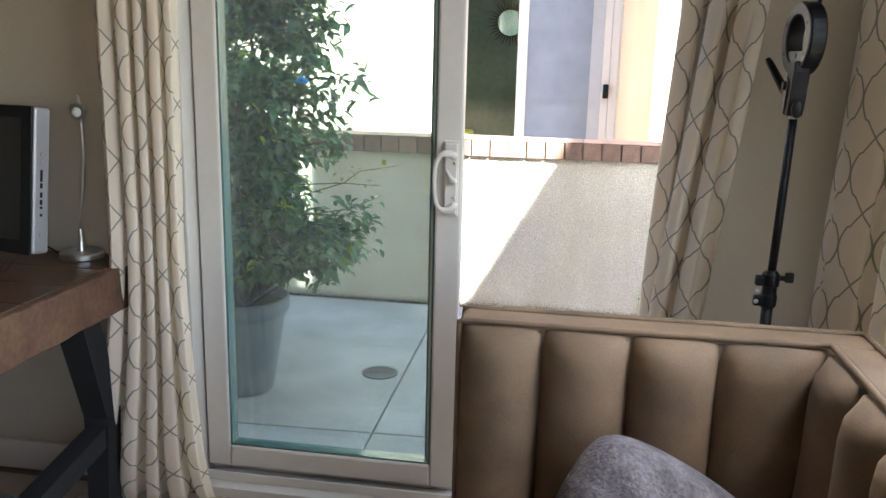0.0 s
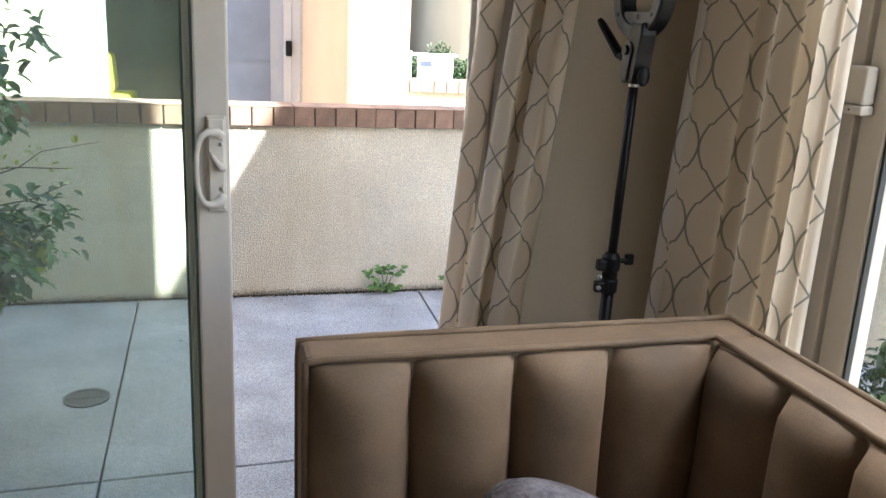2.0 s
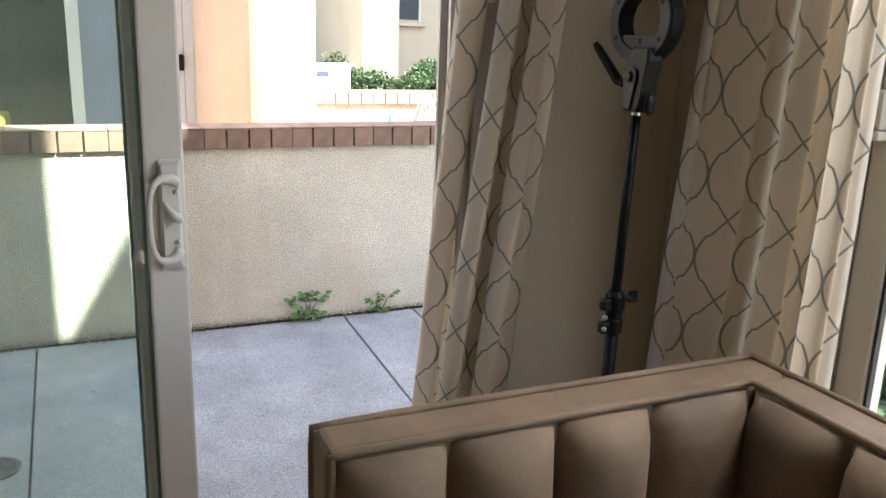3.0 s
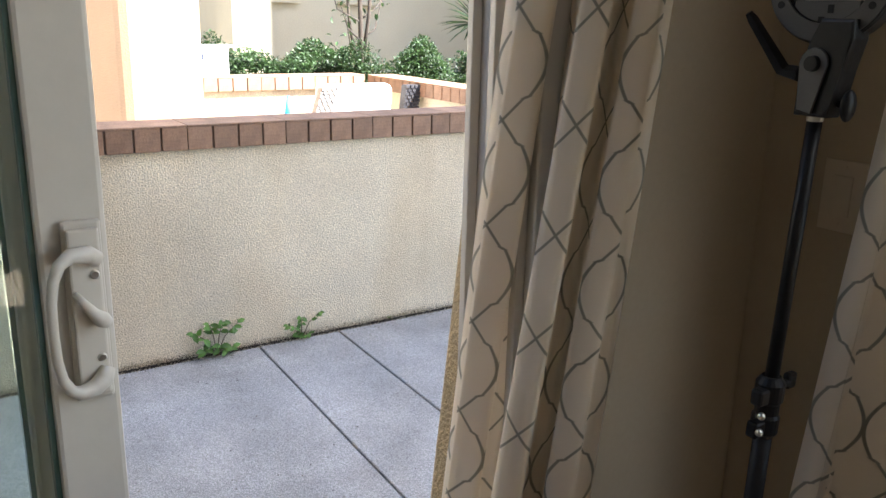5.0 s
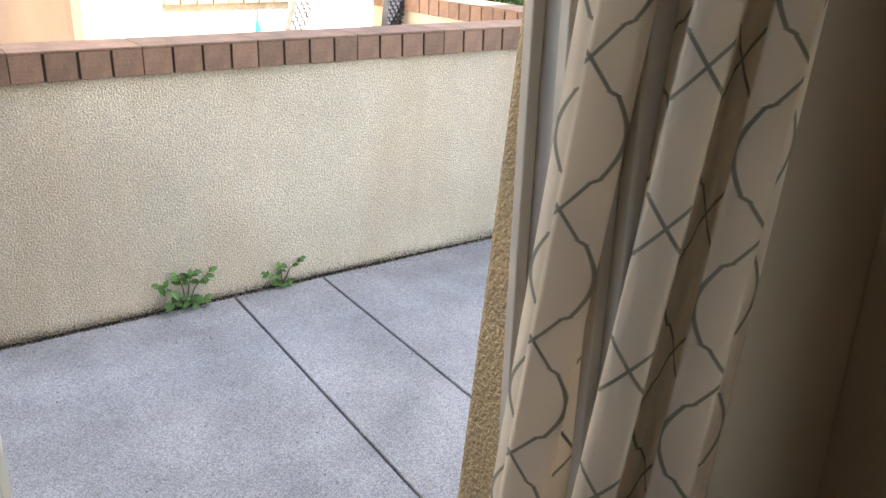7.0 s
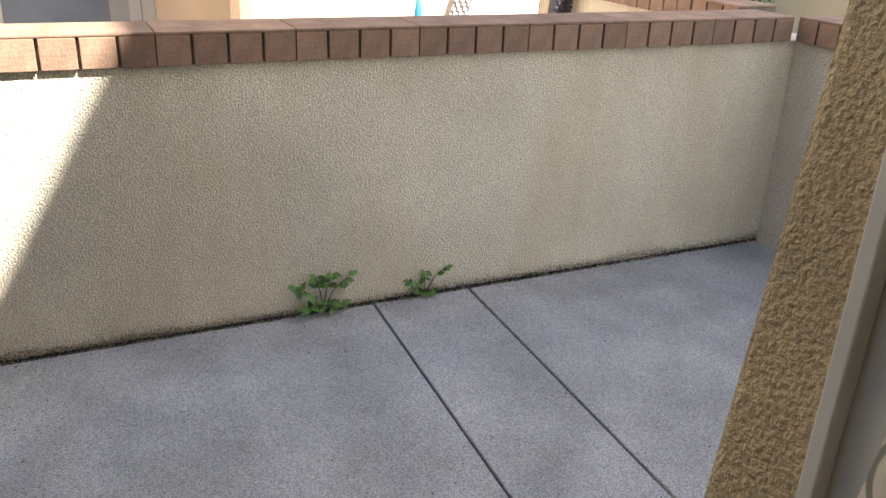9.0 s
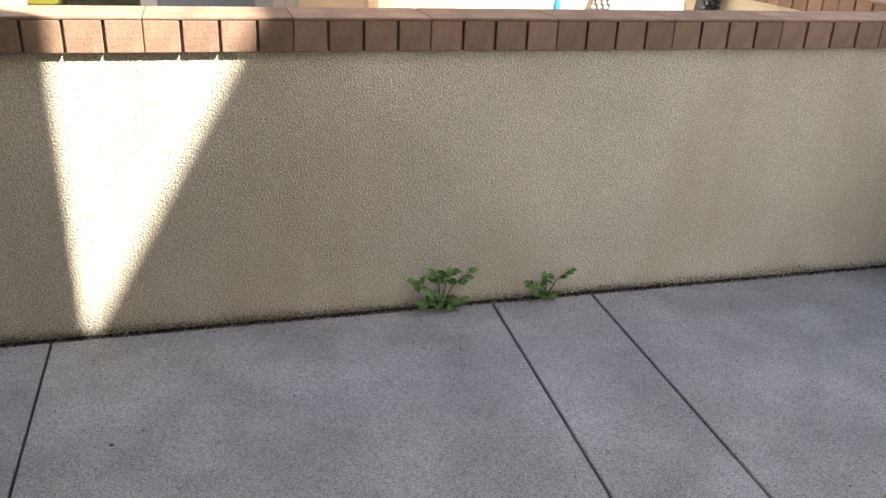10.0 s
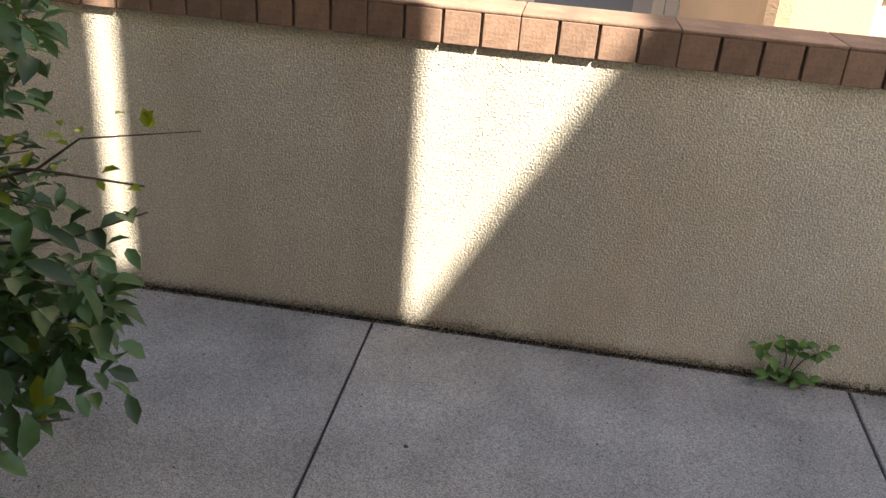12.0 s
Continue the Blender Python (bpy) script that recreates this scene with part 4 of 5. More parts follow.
# ---------------------------------------------------------------- plants on the patio
def potted_tree(at, pot_r, pot_h, trunk_h, centre, radii, count, seed, label, lean=(0.0, 0.0)):
    rnd = random.Random(seed)
    t = thing("potted_tree", at, label, "tree")
    bm = bmesh.new()
    lathe(bm, [(pot_r * 0.60, 0.0), (pot_r * 0.64, 0.01), (pot_r * 0.90, pot_h * 0.80), (pot_r * 0.93, pot_h * 0.84), (pot_r, pot_h * 0.86), (pot_r, pot_h), (pot_r * 0.93, pot_h), (pot_r * 0.88, pot_h * 0.90)], 40)
    pot = part("pot", bm, POT, t, "grey plastic pot", True)
    bm = bmesh.new(); bmesh.ops.create_circle(bm, cap_ends=True, segments=32, radius=pot_r * 0.9, matrix=pose(0, 0, pot_h * 0.905)); part("soil", bm, SOIL, pot)
    base = Vector((0, 0, pot_h * 0.9))
    bm = bmesh.new()
    tips = []
    for k in range(3):
        a = 2 * math.pi * k / 3 + seed
        pts = [base + Vector((0.02 * math.cos(a), 0.02 * math.sin(a), -0.01))]
        for j in range(1, 7):
            f = j / 6
            pts.append(base + Vector((0.14 * f * math.cos(a) + 0.03 * rnd.uniform(-1, 1), 0.14 * f * math.sin(a) + 0.03 * rnd.uniform(-1, 1), trunk_h * f)) + Vector((*lean, 0.0)) * min(1.0, 2.4 * f))
        tube(bm, pts, [0.014 * (1 - 0.75 * j / 6) for j in range(7)], 7)
        for j in range(0, 7):
            for _ in range(7):
                b = rnd.uniform(0, 2 * math.pi)
                reach = rnd.uniform(0.5, 1.0)
                q = pts[j] + Vector((radii[0] * reach * math.cos(b), radii[1] * reach * math.sin(b), rnd.uniform(-0.16, 0.14)))
                q.z = max(q.z, pot_h + 0.20)
                m = pts[j].lerp(q, 0.5) + Vector((0, 0, 0.05))
                tube(bm, [pts[j], m, q], [0.005, 0.0035, 0.0015], 5)
                tips.append((pts[j], m, q))
    part("trunk", bm, BARK, t, "thin brown stems", True)
    bm = bmesh.new()
    bn = bmesh.new()
    made = 0
    while made < count:
        p, m, q = rnd.choice(tips)
        f = rnd.uniform(0.25, 1.05)
        c = (p.lerp(m, f * 2) if f < 0.5 else m.lerp(q, f * 2 - 1)) + Vector((rnd.gauss(0, 0.035), rnd.gauss(0, 0.035), rnd.gauss(0, 0.04)))
        e = Vector(((c.x - centre[0]) / radii[0], (c.y - centre[1]) / radii[1], (c.z - centre[2]) / radii[2]))
        clump = noise.noise(c * 5.0 + Vector((seed, 0, 0)))
        if e.length > 1.05 + 0.35 * clump or clump < -0.35 or c.z < pot_h + (0.02 if e.x > 0.55 else 0.10) + 0.1 * abs(clump):
            continue
        out = Vector((e.x, e.y, 0.1)) + Vector((rnd.gauss(0, 0.6), rnd.gauss(0, 0.6), rnd.gauss(-0.35, 0.5)))
        ln = rnd.uniform(0.034, 0.074)
        leaf(bn if rnd.random() < 0.03 else bm, c, out, Vector((rnd.gauss(0, 0.4), rnd.gauss(0, 0.4), 1)), ln, ln * rnd.uniform(0.42, 0.58))
        made += 1
    part("crown", bm, LEAF, t, "dense glossy green leaves", True)
    part("young_leaves", bn, LEAF_NEW, t, "fresh yellow-green leaves", True)
    return t


tree = potted_tree((-1.385, 3.30, 0.0), 0.195, 0.41, 1.75, (0.06, 0.18, 1.17), (0.52, 0.47, 1.06), 14500, 4, "leafy citrus tree in a grey plastic pot", (-0.06, 0.14))
potted_tree((-1.68, 4.02, 0.0), 0.215, 0.36, 1.1, (0.0, 0.0, 0.9), (0.34, 0.34, 0.7), 1800, 9, "leafy shrub in a grey pot by the wall")
rnd = random.Random(77)
bn, bl = bmesh.new(), bmesh.new()
off = Vector(tree.location)
for pts, bright in ((((-1.22, 3.47, 0.80), (-1.0, 3.5, 0.873), (-0.93, 3.5, 0.926), (-0.754, 3.5, 0.958)), 1), (((-1.2, 3.48, 0.86), (-1.0, 3.5, 0.872), (-0.841, 3.5, 0.868)), 1), (((-1.2, 3.5, 0.72), (-0.98, 3.52, 0.76), (-0.85, 3.52, 0.82)), 0)):
    line = [Vector(q) - off for q in pts]
    bm = bmesh.new()
    tube(bm, line, [0.0032, 0.0024, 0.0016, 0.0009][:len(line)], 6)
    part("twig", bm, BARK, tree, "thin bare brown twig", True)
    for a, b in zip(line, line[1:]):
        for k in range(5):
            c = a.lerp(b, rnd.random()) + Vector((rnd.gauss(0, 0.012), rnd.gauss(0, 0.012), rnd.gauss(0.006, 0.012)))
            if bright and c.x > -0.85 - off.x and rnd.random() < 0.6:
                continue
            ln = rnd.uniform(0.018, 0.034) if bright else rnd.uniform(0.04, 0.06)
            leaf(bn if bright else bl, c, Vector((rnd.gauss(0.4, 0.8), rnd.gauss(-0.3, 0.6), rnd.gauss(0.3, 0.6))), Vector((0, -0.3, 1)), ln, ln * 0.6)
for dx in (0.0, 0.014):
    leaf(bn, Vector((-0.834 + dx, 3.50, 0.955)) - off, Vector((0.5 - dx * 60, -0.2, 0.8)), Vector((0, -1, 0.3)), 0.030, 0.020)
# two leafy sprays that stick out of the crown
for end, n in (((-0.90, 3.42, 1.29), 55), ((-1.00, 3.40, 1.52), 60), ((-0.98, 3.45, 1.02), 30)):
    a, e = Vector((-1.25, 3.45, end[2] - 0.02)) - off, Vector(end) - off
    bm = bmesh.new()
    tube(bm, [a, a.lerp(e, 0.5) + Vector((0, 0, 0.03)), e], [0.006, 0.004, 0.0015], 6)
    part("branch", bm, BARK, tree, "thin leafy side branch", True)
    for k in range(n):
        f = 0.25 + 0.8 * rnd.random()
        c = a.lerp(e, f) + Vector((rnd.gauss(0, 0.02), rnd.gauss(0, 0.03), rnd.gauss(0, 0.045)))
        ln = rnd.uniform(0.045, 0.080)
        leaf(bl, c, Vector((rnd.gauss(0.4, 0.7), rnd.gauss(-0.2, 0.6), rnd.gauss(-0.3, 0.6))), Vector((rnd.gauss(0, 0.4), -0.4, 1)), ln, ln * rnd.uniform(0.42, 0.55))
part("twig_leaves", bn, LEAF_NEW, tree, "tiny bright yellow-green leaves", True)
part("outer_leaves", bl, LEAF, tree, "", True)
bm = bmesh.new()
tube(bm, [(0, 0, 0), (0.025, -0.005, 0.012), (0.05, 0.004, 0.002)], [0.006, 0.016, 0.008], 6)
bt = thing("blue_tag", (-1.15, 3.34, 1.29), "bright blue plastic tag among the tree's leaves", "tag")
part("tag", bm, BLUE, bt)


def weed(at, size, seed, stems):
    rnd = random.Random(seed)
    t = thing("weed", at, "small green weed growing from the wall joint", "weed", "weeds along the wall")
    bs, bl = bmesh.new(), bmesh.new()
    for k in range(stems):
        f = k / max(1, stems - 1) * 2 - 1
        tip = Vector((size * 0.64 * f + rnd.uniform(-0.01, 0.01), -size * rnd.uniform(0.05, 0.35), size * (rnd.uniform(0.75, 1.0) if k % 2 == 0 else rnd.uniform(0.02, 0.35))))
        mid = Vector((tip.x * 0.4, tip.y * 0.6, tip.z * 0.62))
        tube(bs, [(0, 0, -0.004), mid, tip], [0.0026, 0.002, 0.0012], 5)
        for g in (0.25, 0.7, 1.0):
            c = mid.lerp(tip, g)
            for s in (-1, 1):
                w = Vector((s * 0.7 + f * 0.6, rnd.uniform(-0.7, 0.1), rnd.uniform(-0.5, 0.5)))
                ln = size * rnd.uniform(0.20, 0.33)
                leaf(bl, c, w, Vector((rnd.gauss(0, 0.3), -0.9, 0.7)), ln, ln * 0.58)
    part("stems", bs, BARK, t, smooth=True)
    part("leaves", bl, WEED, t, "lobed bright green leaves", True)


weed((0.470, 4.695, 0.0), 0.15, 3, 7)
weed((0.858, 4.697, 0.0), 0.115, 8, 5)
weed((1.31, 4.700, 0.0), 0.022, 5, 4)

# drain and debris
dr = thing("floor_drain", (-0.858, 3.584, 0.0), "round grey slotted metal drain in the concrete", "drain")
# no hollow is cut: a flat dark disc gives its shade
bm = bmesh.new(); bmesh.ops.create_cone(bm, cap_ends=True, segments=40, radius1=0.078, radius2=0.078, depth=0.002, matrix=pose(0, 0, 0.0012)); part("hollow_shade", bm, GASKET, dr, "dark disc in place of the shaded hollow under the grate")
bm = bmesh.new()
prof = [(0.080, 0.0005), (0.080, 0.005), (0.066, 0.005), (0.066, 0.0005)]
rings = [[bm.verts.new((r * math.cos(2 * math.pi * k / 40), r * math.sin(2 * math.pi * k / 40), z)) for k in range(40)] for r, z in prof]
for p, q in zip(rings, rings[1:] + rings[:1]):
    for k in range(40):
        bm.faces.new((p[k], p[(k + 1) % 40], q[(k + 1) % 40], q[k]))
part("rim", bm, GRATE, dr)
for k in range(-5, 6):
    xk = k * 0.012
    half = math.sqrt(0.066 ** 2 - xk ** 2)
    part("bar", boxes((xk - 0.0026, xk + 0.0026, -half, half, 0.0024, 0.0048)), GRATE, dr)
part("cross_bar", boxes((-0.066, 0.066, -0.004, 0.004, 0.0026, 0.0052)), GRATE, dr)



def crumb(bm, x, y, z, r, rnd):
    """A tiny rough eight-sided grain."""
    vs = [bm.verts.new((x + dx * r * rnd.uniform(0.7, 1.4), y + dy * r * rnd.uniform(0.7, 1.4), z + dz * r * 0.7)) for dx, dy, dz in ((1, 0, 0), (0, 1, 0), (-1, 0, 0), (0, -1, 0), (0, 0, 1), (0, 0, -1))]
    for k in range(4):
        bm.faces.new((vs[k], vs[(k + 1) % 4], vs[4]))
        bm.faces.new((vs[(k + 1) % 4], vs[k], vs[5]))


rnd = random.Random(12)
bm = bmesh.new()
for _ in range(1700):
    if rnd.random() < 0.4:
        x, y = rnd.uniform(-2.0, 2.4), PATIO_Y - abs(rnd.gauss(0, 0.04)) - 0.004
    else:
        x, y = rnd.uniform(-1.8, 2.2), rnd.uniform(2.9, 4.68)
    r = rnd.uniform(0.0010, 0.0036)
    crumb(bm, x, y, r * 0.4, r, rnd)
tagged(new("debris", finish(bm, "debris", material("grit", (0.20, 0.17, 0.13), 0.9, 0.4, 30, 90, 0.3, by_island=0.7))), "scattered grit and dry leaf bits on concrete", "debris", kind="stuff")
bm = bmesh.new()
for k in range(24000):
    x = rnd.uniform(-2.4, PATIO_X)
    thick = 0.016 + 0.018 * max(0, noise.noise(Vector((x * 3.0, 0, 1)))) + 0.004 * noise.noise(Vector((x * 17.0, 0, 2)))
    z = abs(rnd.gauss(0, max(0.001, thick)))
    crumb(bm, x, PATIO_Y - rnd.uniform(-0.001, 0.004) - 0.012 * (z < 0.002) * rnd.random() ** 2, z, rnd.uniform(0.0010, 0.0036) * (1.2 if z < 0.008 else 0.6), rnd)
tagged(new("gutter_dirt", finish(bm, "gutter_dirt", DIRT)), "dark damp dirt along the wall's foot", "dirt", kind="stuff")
bm = bmesh.new()
for k in range(3000):
    x = rnd.uniform(-2.4, PATIO_X)
    if noise.noise(Vector((x * 5.0, 3, 1))) < -0.15:
        continue
    crumb(bm, x, PATIO_Y + 0.0002, 0.874 - abs(rnd.gauss(0, 0.012)), rnd.uniform(0.0006, 0.0017), rnd)
tagged(new("mildew", finish(bm, "mildew", DIRT)), "dark mildew specks under the wall's coping", "mildew", kind="stuff")
bm = bmesh.new(); bmesh.ops.create_icosphere(bm, subdivisions=1, radius=0.007, matrix=pose(-0.547, 4.121, 0.002) @ Matrix.Diagonal((1, 0.8, 0.5, 1)))
tagged(new("pebble", finish(bm, "pebble", BARK)), "small dark pebble on the concrete patio", "pebble")

# shrub below the window
def shrub(name, x0, x1, y0, y1, z0, z1, count, seed, mat, label, category, size=0.05):
    rnd = random.Random(seed)
    bm = bmesh.new()
    made = 0
    while made < count:
        c = Vector((rnd.uniform(x0, x1), rnd.uniform(y0, y1), z0 + (z1 - z0) * rnd.random() ** 0.45))
        top = z0 + (z1 - z0) * (0.80 + 0.32 * noise.noise(Vector((c.x * 2.2, c.y * 2.2, seed))))
        if c.z > top or noise.noise(c * 4 + Vector((0, 0, seed))) < -0.45:
            continue
        w = Vector((rnd.gauss(0, 1), rnd.gauss(-0.2, 1), rnd.gauss(0.4, 0.7)))
        ln = size * rnd.uniform(0.6, 1.3)
        leaf(bm, c, w, Vector((rnd.gauss(0, 0.5), rnd.gauss(0, 0.5), 1)), ln, ln * 0.5)
        made += 1
    for k in range(int((x1 - x0) / 0.25) + 1):
        p = Vector((x0 + 0.1 + k * 0.25, (y0 + y1) / 2, z0 - 0.05))
        tube(bm, [p, p + Vector((rnd.uniform(-0.1, 0.1), 0, (z1 - z0) * 0.7))], [0.012, 0.004], 5)
    return tagged(new(name, finish(bm, name, mat, True)), label, category, kind="stuff")


shrub("shrub", 1.0, 1.85, 1.85, 2.55, 0.02, 0.54, 4200, 6, HEDGE, "low green shrub under the window outside", "shrub", 0.045)

# ---------------------------------------------------------------- next house
NY = 6.86
setting("next_house_wall", boxes((-6.0, -1.156, NY, NY + 0.2, -0.14, 5.5), (0.24, 0.78, NY, NY + 0.2, -0.14, 5.5), (-1.156, 0.24, NY, NY + 0.2, 2.12, 5.5)), STUCCO, "cream stucco wall of the next house, sunlit", "wall")
bm = bmesh.new()
foot = [(0.246, NY - 0.002), (0.40, 5.80), (0.415, 5.76), (0.45, 5.735), (0.50, 5.725), (0.775, 5.725), (0.80, 5.75), (0.80, NY - 0.002)]
lo = [bm.verts.new((x, y, -0.14)) for x, y in foot]
hi = [bm.verts.new((x, y, 5.5)) for x, y in foot]
for k in range(len(foot)):
    bm.faces.new((lo[k], lo[(k + 1) % len(foot)], hi[(k + 1) % len(foot)], hi[k]))
bm.faces.new(lo[::-1]); bm.faces.new(hi)
setting("next_house_pier", bm, STUCCO_WARM_SHADE, "stucco pier with rounded corner, warm shade in its tan, sunlit front", "wall")
setting("next_house_room", boxes((-1.6, 0.3, 9.0, 9.1, -0.14, 2.7), (-1.7, -1.602, NY + 0.202, 9.1, -0.14, 2.7), (0.3, 0.4, NY + 0.202, 9.1, -0.14, 2.7), (-1.7, 0.4, NY + 0.202, 9.1, 2.702, 2.8), (-1.6, 0.298, NY + 0.202, 8.998, -0.14, -0.02)), ROOM_DARK, "dim green room behind the next house's door", "room")
nd = tagged(new("door_2"), "white sliding glass door of the next house", "sliding door", kind="structure")
part("frame_jamb", boxes((-1.154, -1.10, NY + 0.02, NY + 0.12, 0.0, 2.12)), VINYL, nd)
part("frame_jamb", boxes((0.175, 0.238, NY + 0.005, NY + 0.12, 0.0, 2.12)), VINYL, nd)
part("frame_head", boxes((-1.098, 0.173, NY + 0.02, NY + 0.12, 2.05, 2.12)), VINYL, nd)
part("meeting_stile", boxes((-0.553, -0.475, NY + 0.03, NY + 0.075, 0.0, 2.05)), VINYL, nd)
part("door_stile", boxes((0.115, 0.172, NY + 0.012, NY + 0.06, 0.0, 2.05)), VINYL, nd)
part("pane", boxes((-1.099, -0.554, NY + 0.05, NY + 0.056, 0.0, 2.05)), PANE, nd, "dark reflecting glass")
part("screen_mesh", boxes((-0.474, 0.02, NY + 0.036, NY + 0.040, 0.0, 2.05)), GREY_CLOTH, nd, "grey insect screen")
part("screen_rail", boxes((-0.474, 0.02, NY + 0.0305, NY + 0.0355, 1.08, 1.10)), GREY_CLOTH, nd)
part("side_screen", boxes((0.021, 0.114, NY + 0.036, NY + 0.046, 0.0, 2.05)), SILVER, nd, "pale grey screen stile")
part("door_handle", boxes((0.128, 0.172, NY - 0.02, NY + 0.011, 1.125, 1.235), bevel=0.008), BLACK, nd, "black latch handle")
mr = thing("sunburst_mirror", (-0.80, 8.97, 1.78), "round mirror with a dark sunburst frame on the wall", "mirror")
bm = bmesh.new(); bmesh.ops.create_cone(bm, cap_ends=True, segments=40, radius1=0.13, radius2=0.13, depth=0.012, matrix=pose(0, -0.008, 0, 90)); part("mirror_glass", bm, material("mirror", (0.8, 0.85, 0.85), 0.08, 0.02, 3, 20, 0.0, metal=1.0), mr)
for k in range(36):
    a = 2 * math.pi * k / 36
    bm = bmesh.new(); tube(bm, [(0.12 * math.cos(a), 0.0, 0.12 * math.sin(a)), ((0.20 + 0.03 * (k % 2)) * math.cos(a), 0.0, (0.20 + 0.03 * (k % 2)) * math.sin(a))], [0.010, 0.004], 5); part("ray", bm, BARK, mr)


def yellow_chair():
    t = thing("chair", (-1.22, 7.40, -0.02), "bright yellow upholstered chair behind the glass door", "chair")
    part("seat", boxes((-0.02, 0.25, -0.24, 0.22, 0.70, 0.81), bevel=0.03), YELLOW, t)
    bm = bmesh.new(); box(bm, -0.03, 0.12, -0.20, 0.20, 0.811, 1.10, 0.04, 3)
    for v in bm.verts:
        if v.co.z > 1.0:
            v.co.x += 0.035 if v.co.x < 0.0 else -0.015
    part("backrest", bm, YELLOW, t)
    for x in (0.02, 0.21):
        for y in (-0.18, 0.18):
            bm = bmesh.new(); tube(bm, [(x, y, 0.0), (x, y, 0.70)], [0.012, 0.018], 8); part("leg", bm, WOOD, t, "wooden leg")


yellow_chair()


def patio_sofa():
    """Seen above the low wall: a wide cushion between two woven arms."""
    t = thing("wicker_loveseat", (1.95, 6.32, -0.005), "dark wicker loveseat with a cream back cushion", "loveseat")
    for x0, mat in ((-0.35, WICKER_PALE), (0.34, WICKER)):
        o = part("arm", boxes((x0, x0 + 0.09, -0.55, 0.12, 0.0, 0.62), bevel=0.015), mat, t)
        bm = bmesh.new()
        tilt = 0.13 if x0 < 0 else 0.05
        for k in range(18):
            z = 0.56 + k * 0.023
            lx = x0 + tilt * (k / 18)
            for j in range(7):
                out = 0.006 if (j + k) % 2 else 0.0
                box(bm, lx + j * 0.017, lx + j * 0.017 + 0.0145, -0.020 - out, -0.004, z - 0.010, z + 0.0095)
        part("wing", bm, mat, t, "woven wing of the backrest")
        bm = bmesh.new()
        box(bm, x0 + 0.002, x0 + 0.115, -0.0038, 0.05, 0.56, 0.96, 0.006)
        for v in bm.verts:
            v.co.x += tilt * (v.co.z - 0.56) / 0.41
        part("wing_core", bm, mat, t)
    part("seat_base", boxes((-0.259, 0.339, -0.55, 0.12, 0.05, 0.36), bevel=0.01), WICKER, t)
    bm = bmesh.new(); box(bm, -0.21, 0.325, 0.0, 0.12, 0.47, 0.965, 0.04, 4)
    for v in bm.verts:
        v.co.y += 0.15 * (v.co.z - 0.47)
        v.co.x += 0.02 * math.sin(v.co.z * 9)
    part("back_cushion", bm, CUSHION, t, "cream canvas cushion", True)
    bm = bmesh.new(); box(bm, -0.255, 0.335, -0.56, -0.07, 0.362, 0.47, 0.035, 3); part("seat_cushion", bm, CUSHION, t, "cream canvas cushion", True)


patio_sofa()
um = thing("blue_bottle", (1.44, 6.2, 0.0), "slim blue plastic pole end on the next patio", "pole")
bm = bmesh.new(); tube(bm, [(0, 0, 0.0), (0.005, 0, 0.8), (0.012, 0, 0.92)], [0.02, 0.02, 0.008], 10); part("pole", bm, BLUE, um, smooth=True)

# ---------------------------------------------------------------- sign, hedge and far building
sg = thing("yard_sign", (1.62, 8.2, -0.14), "white real-estate sign on a white post frame", "sign")
part("panel", boxes((-0.18, 0.16, -0.01, 0.01, 0.80, 1.26), bevel=0.002), SIGN_WHITE, sg)
part("arm", boxes((-0.24, 0.20, -0.012, 0.012, 1.262, 1.285)), SIGN_WHITE, sg)
part("post", boxes((-0.262, -0.2405, -0.012, 0.012, 0.0, 1.30)), SIGN_WHITE, sg)
INK = material("dark_ink", (0.03, 0.04, 0.07), 0.6, 0.1, 10, 60, 0.0)
part("emblem", boxes((-0.155, -0.045, -0.0125, -0.0102, 1.165, 1.215)), INK, sg, "dark rectangular emblem")
part("rule", boxes((-0.155, 0.135, -0.0122, -0.0102, 1.105, 1.107), (-0.09, 0.08, -0.0122, -0.0102, 1.05, 1.06), (-0.05, 0.05, -0.0122, -0.0102, 1.03, 1.036)), INK, sg, "lines of small print")
for k, word in enumerate(("GLOBAL", "LUXURY")):
    cu = bpy.data.curves.new("lettering", "FONT")
    cu.body, cu.size, cu.extrude = word, 0.036, 0.0004
    tmp = bpy.data.objects.new("lettering", cu)
    me = bpy.data.meshes.new_from_object(tmp)
    bpy.data.objects.remove(tmp)
    me.materials.append(INK)
    tx = new("lettering", me)
    tx.parent = sg
    tx.matrix_basis = pose(-0.015, -0.0112, 1.192 - k * 0.036, 90)

shrub("hedge", 1.0, 6.2, 8.45, 9.0, 0.0, 1.28, 80000, 21, HEDGE, "uneven green hedge behind the patio wall", "hedge", 0.038)
yt = thing("young_tree", (3.40, 9.0, 0.0), "slender young tree with sparse leaves", "tree")
rnd = random.Random(31)
bm, bl = bmesh.new(), bmesh.new()
tube(bm, [(0, 0, -0.1), (0.02, 0, 0.9), (0.0, 0, 1.6), (0.05, 0, 2.6)], [0.035, 0.03, 0.022, 0.008], 8)
tube(bm, [(0, 0, 0.8), (-0.10, 0.02, 1.3), (-0.20, 0, 2.3)], [0.020, 0.017, 0.008], 8)
tube(bm, [(0.02, 0, 0.9), (0.09, -0.02, 1.4), (0.17, 0, 2.4)], [0.022, 0.018, 0.008], 8)
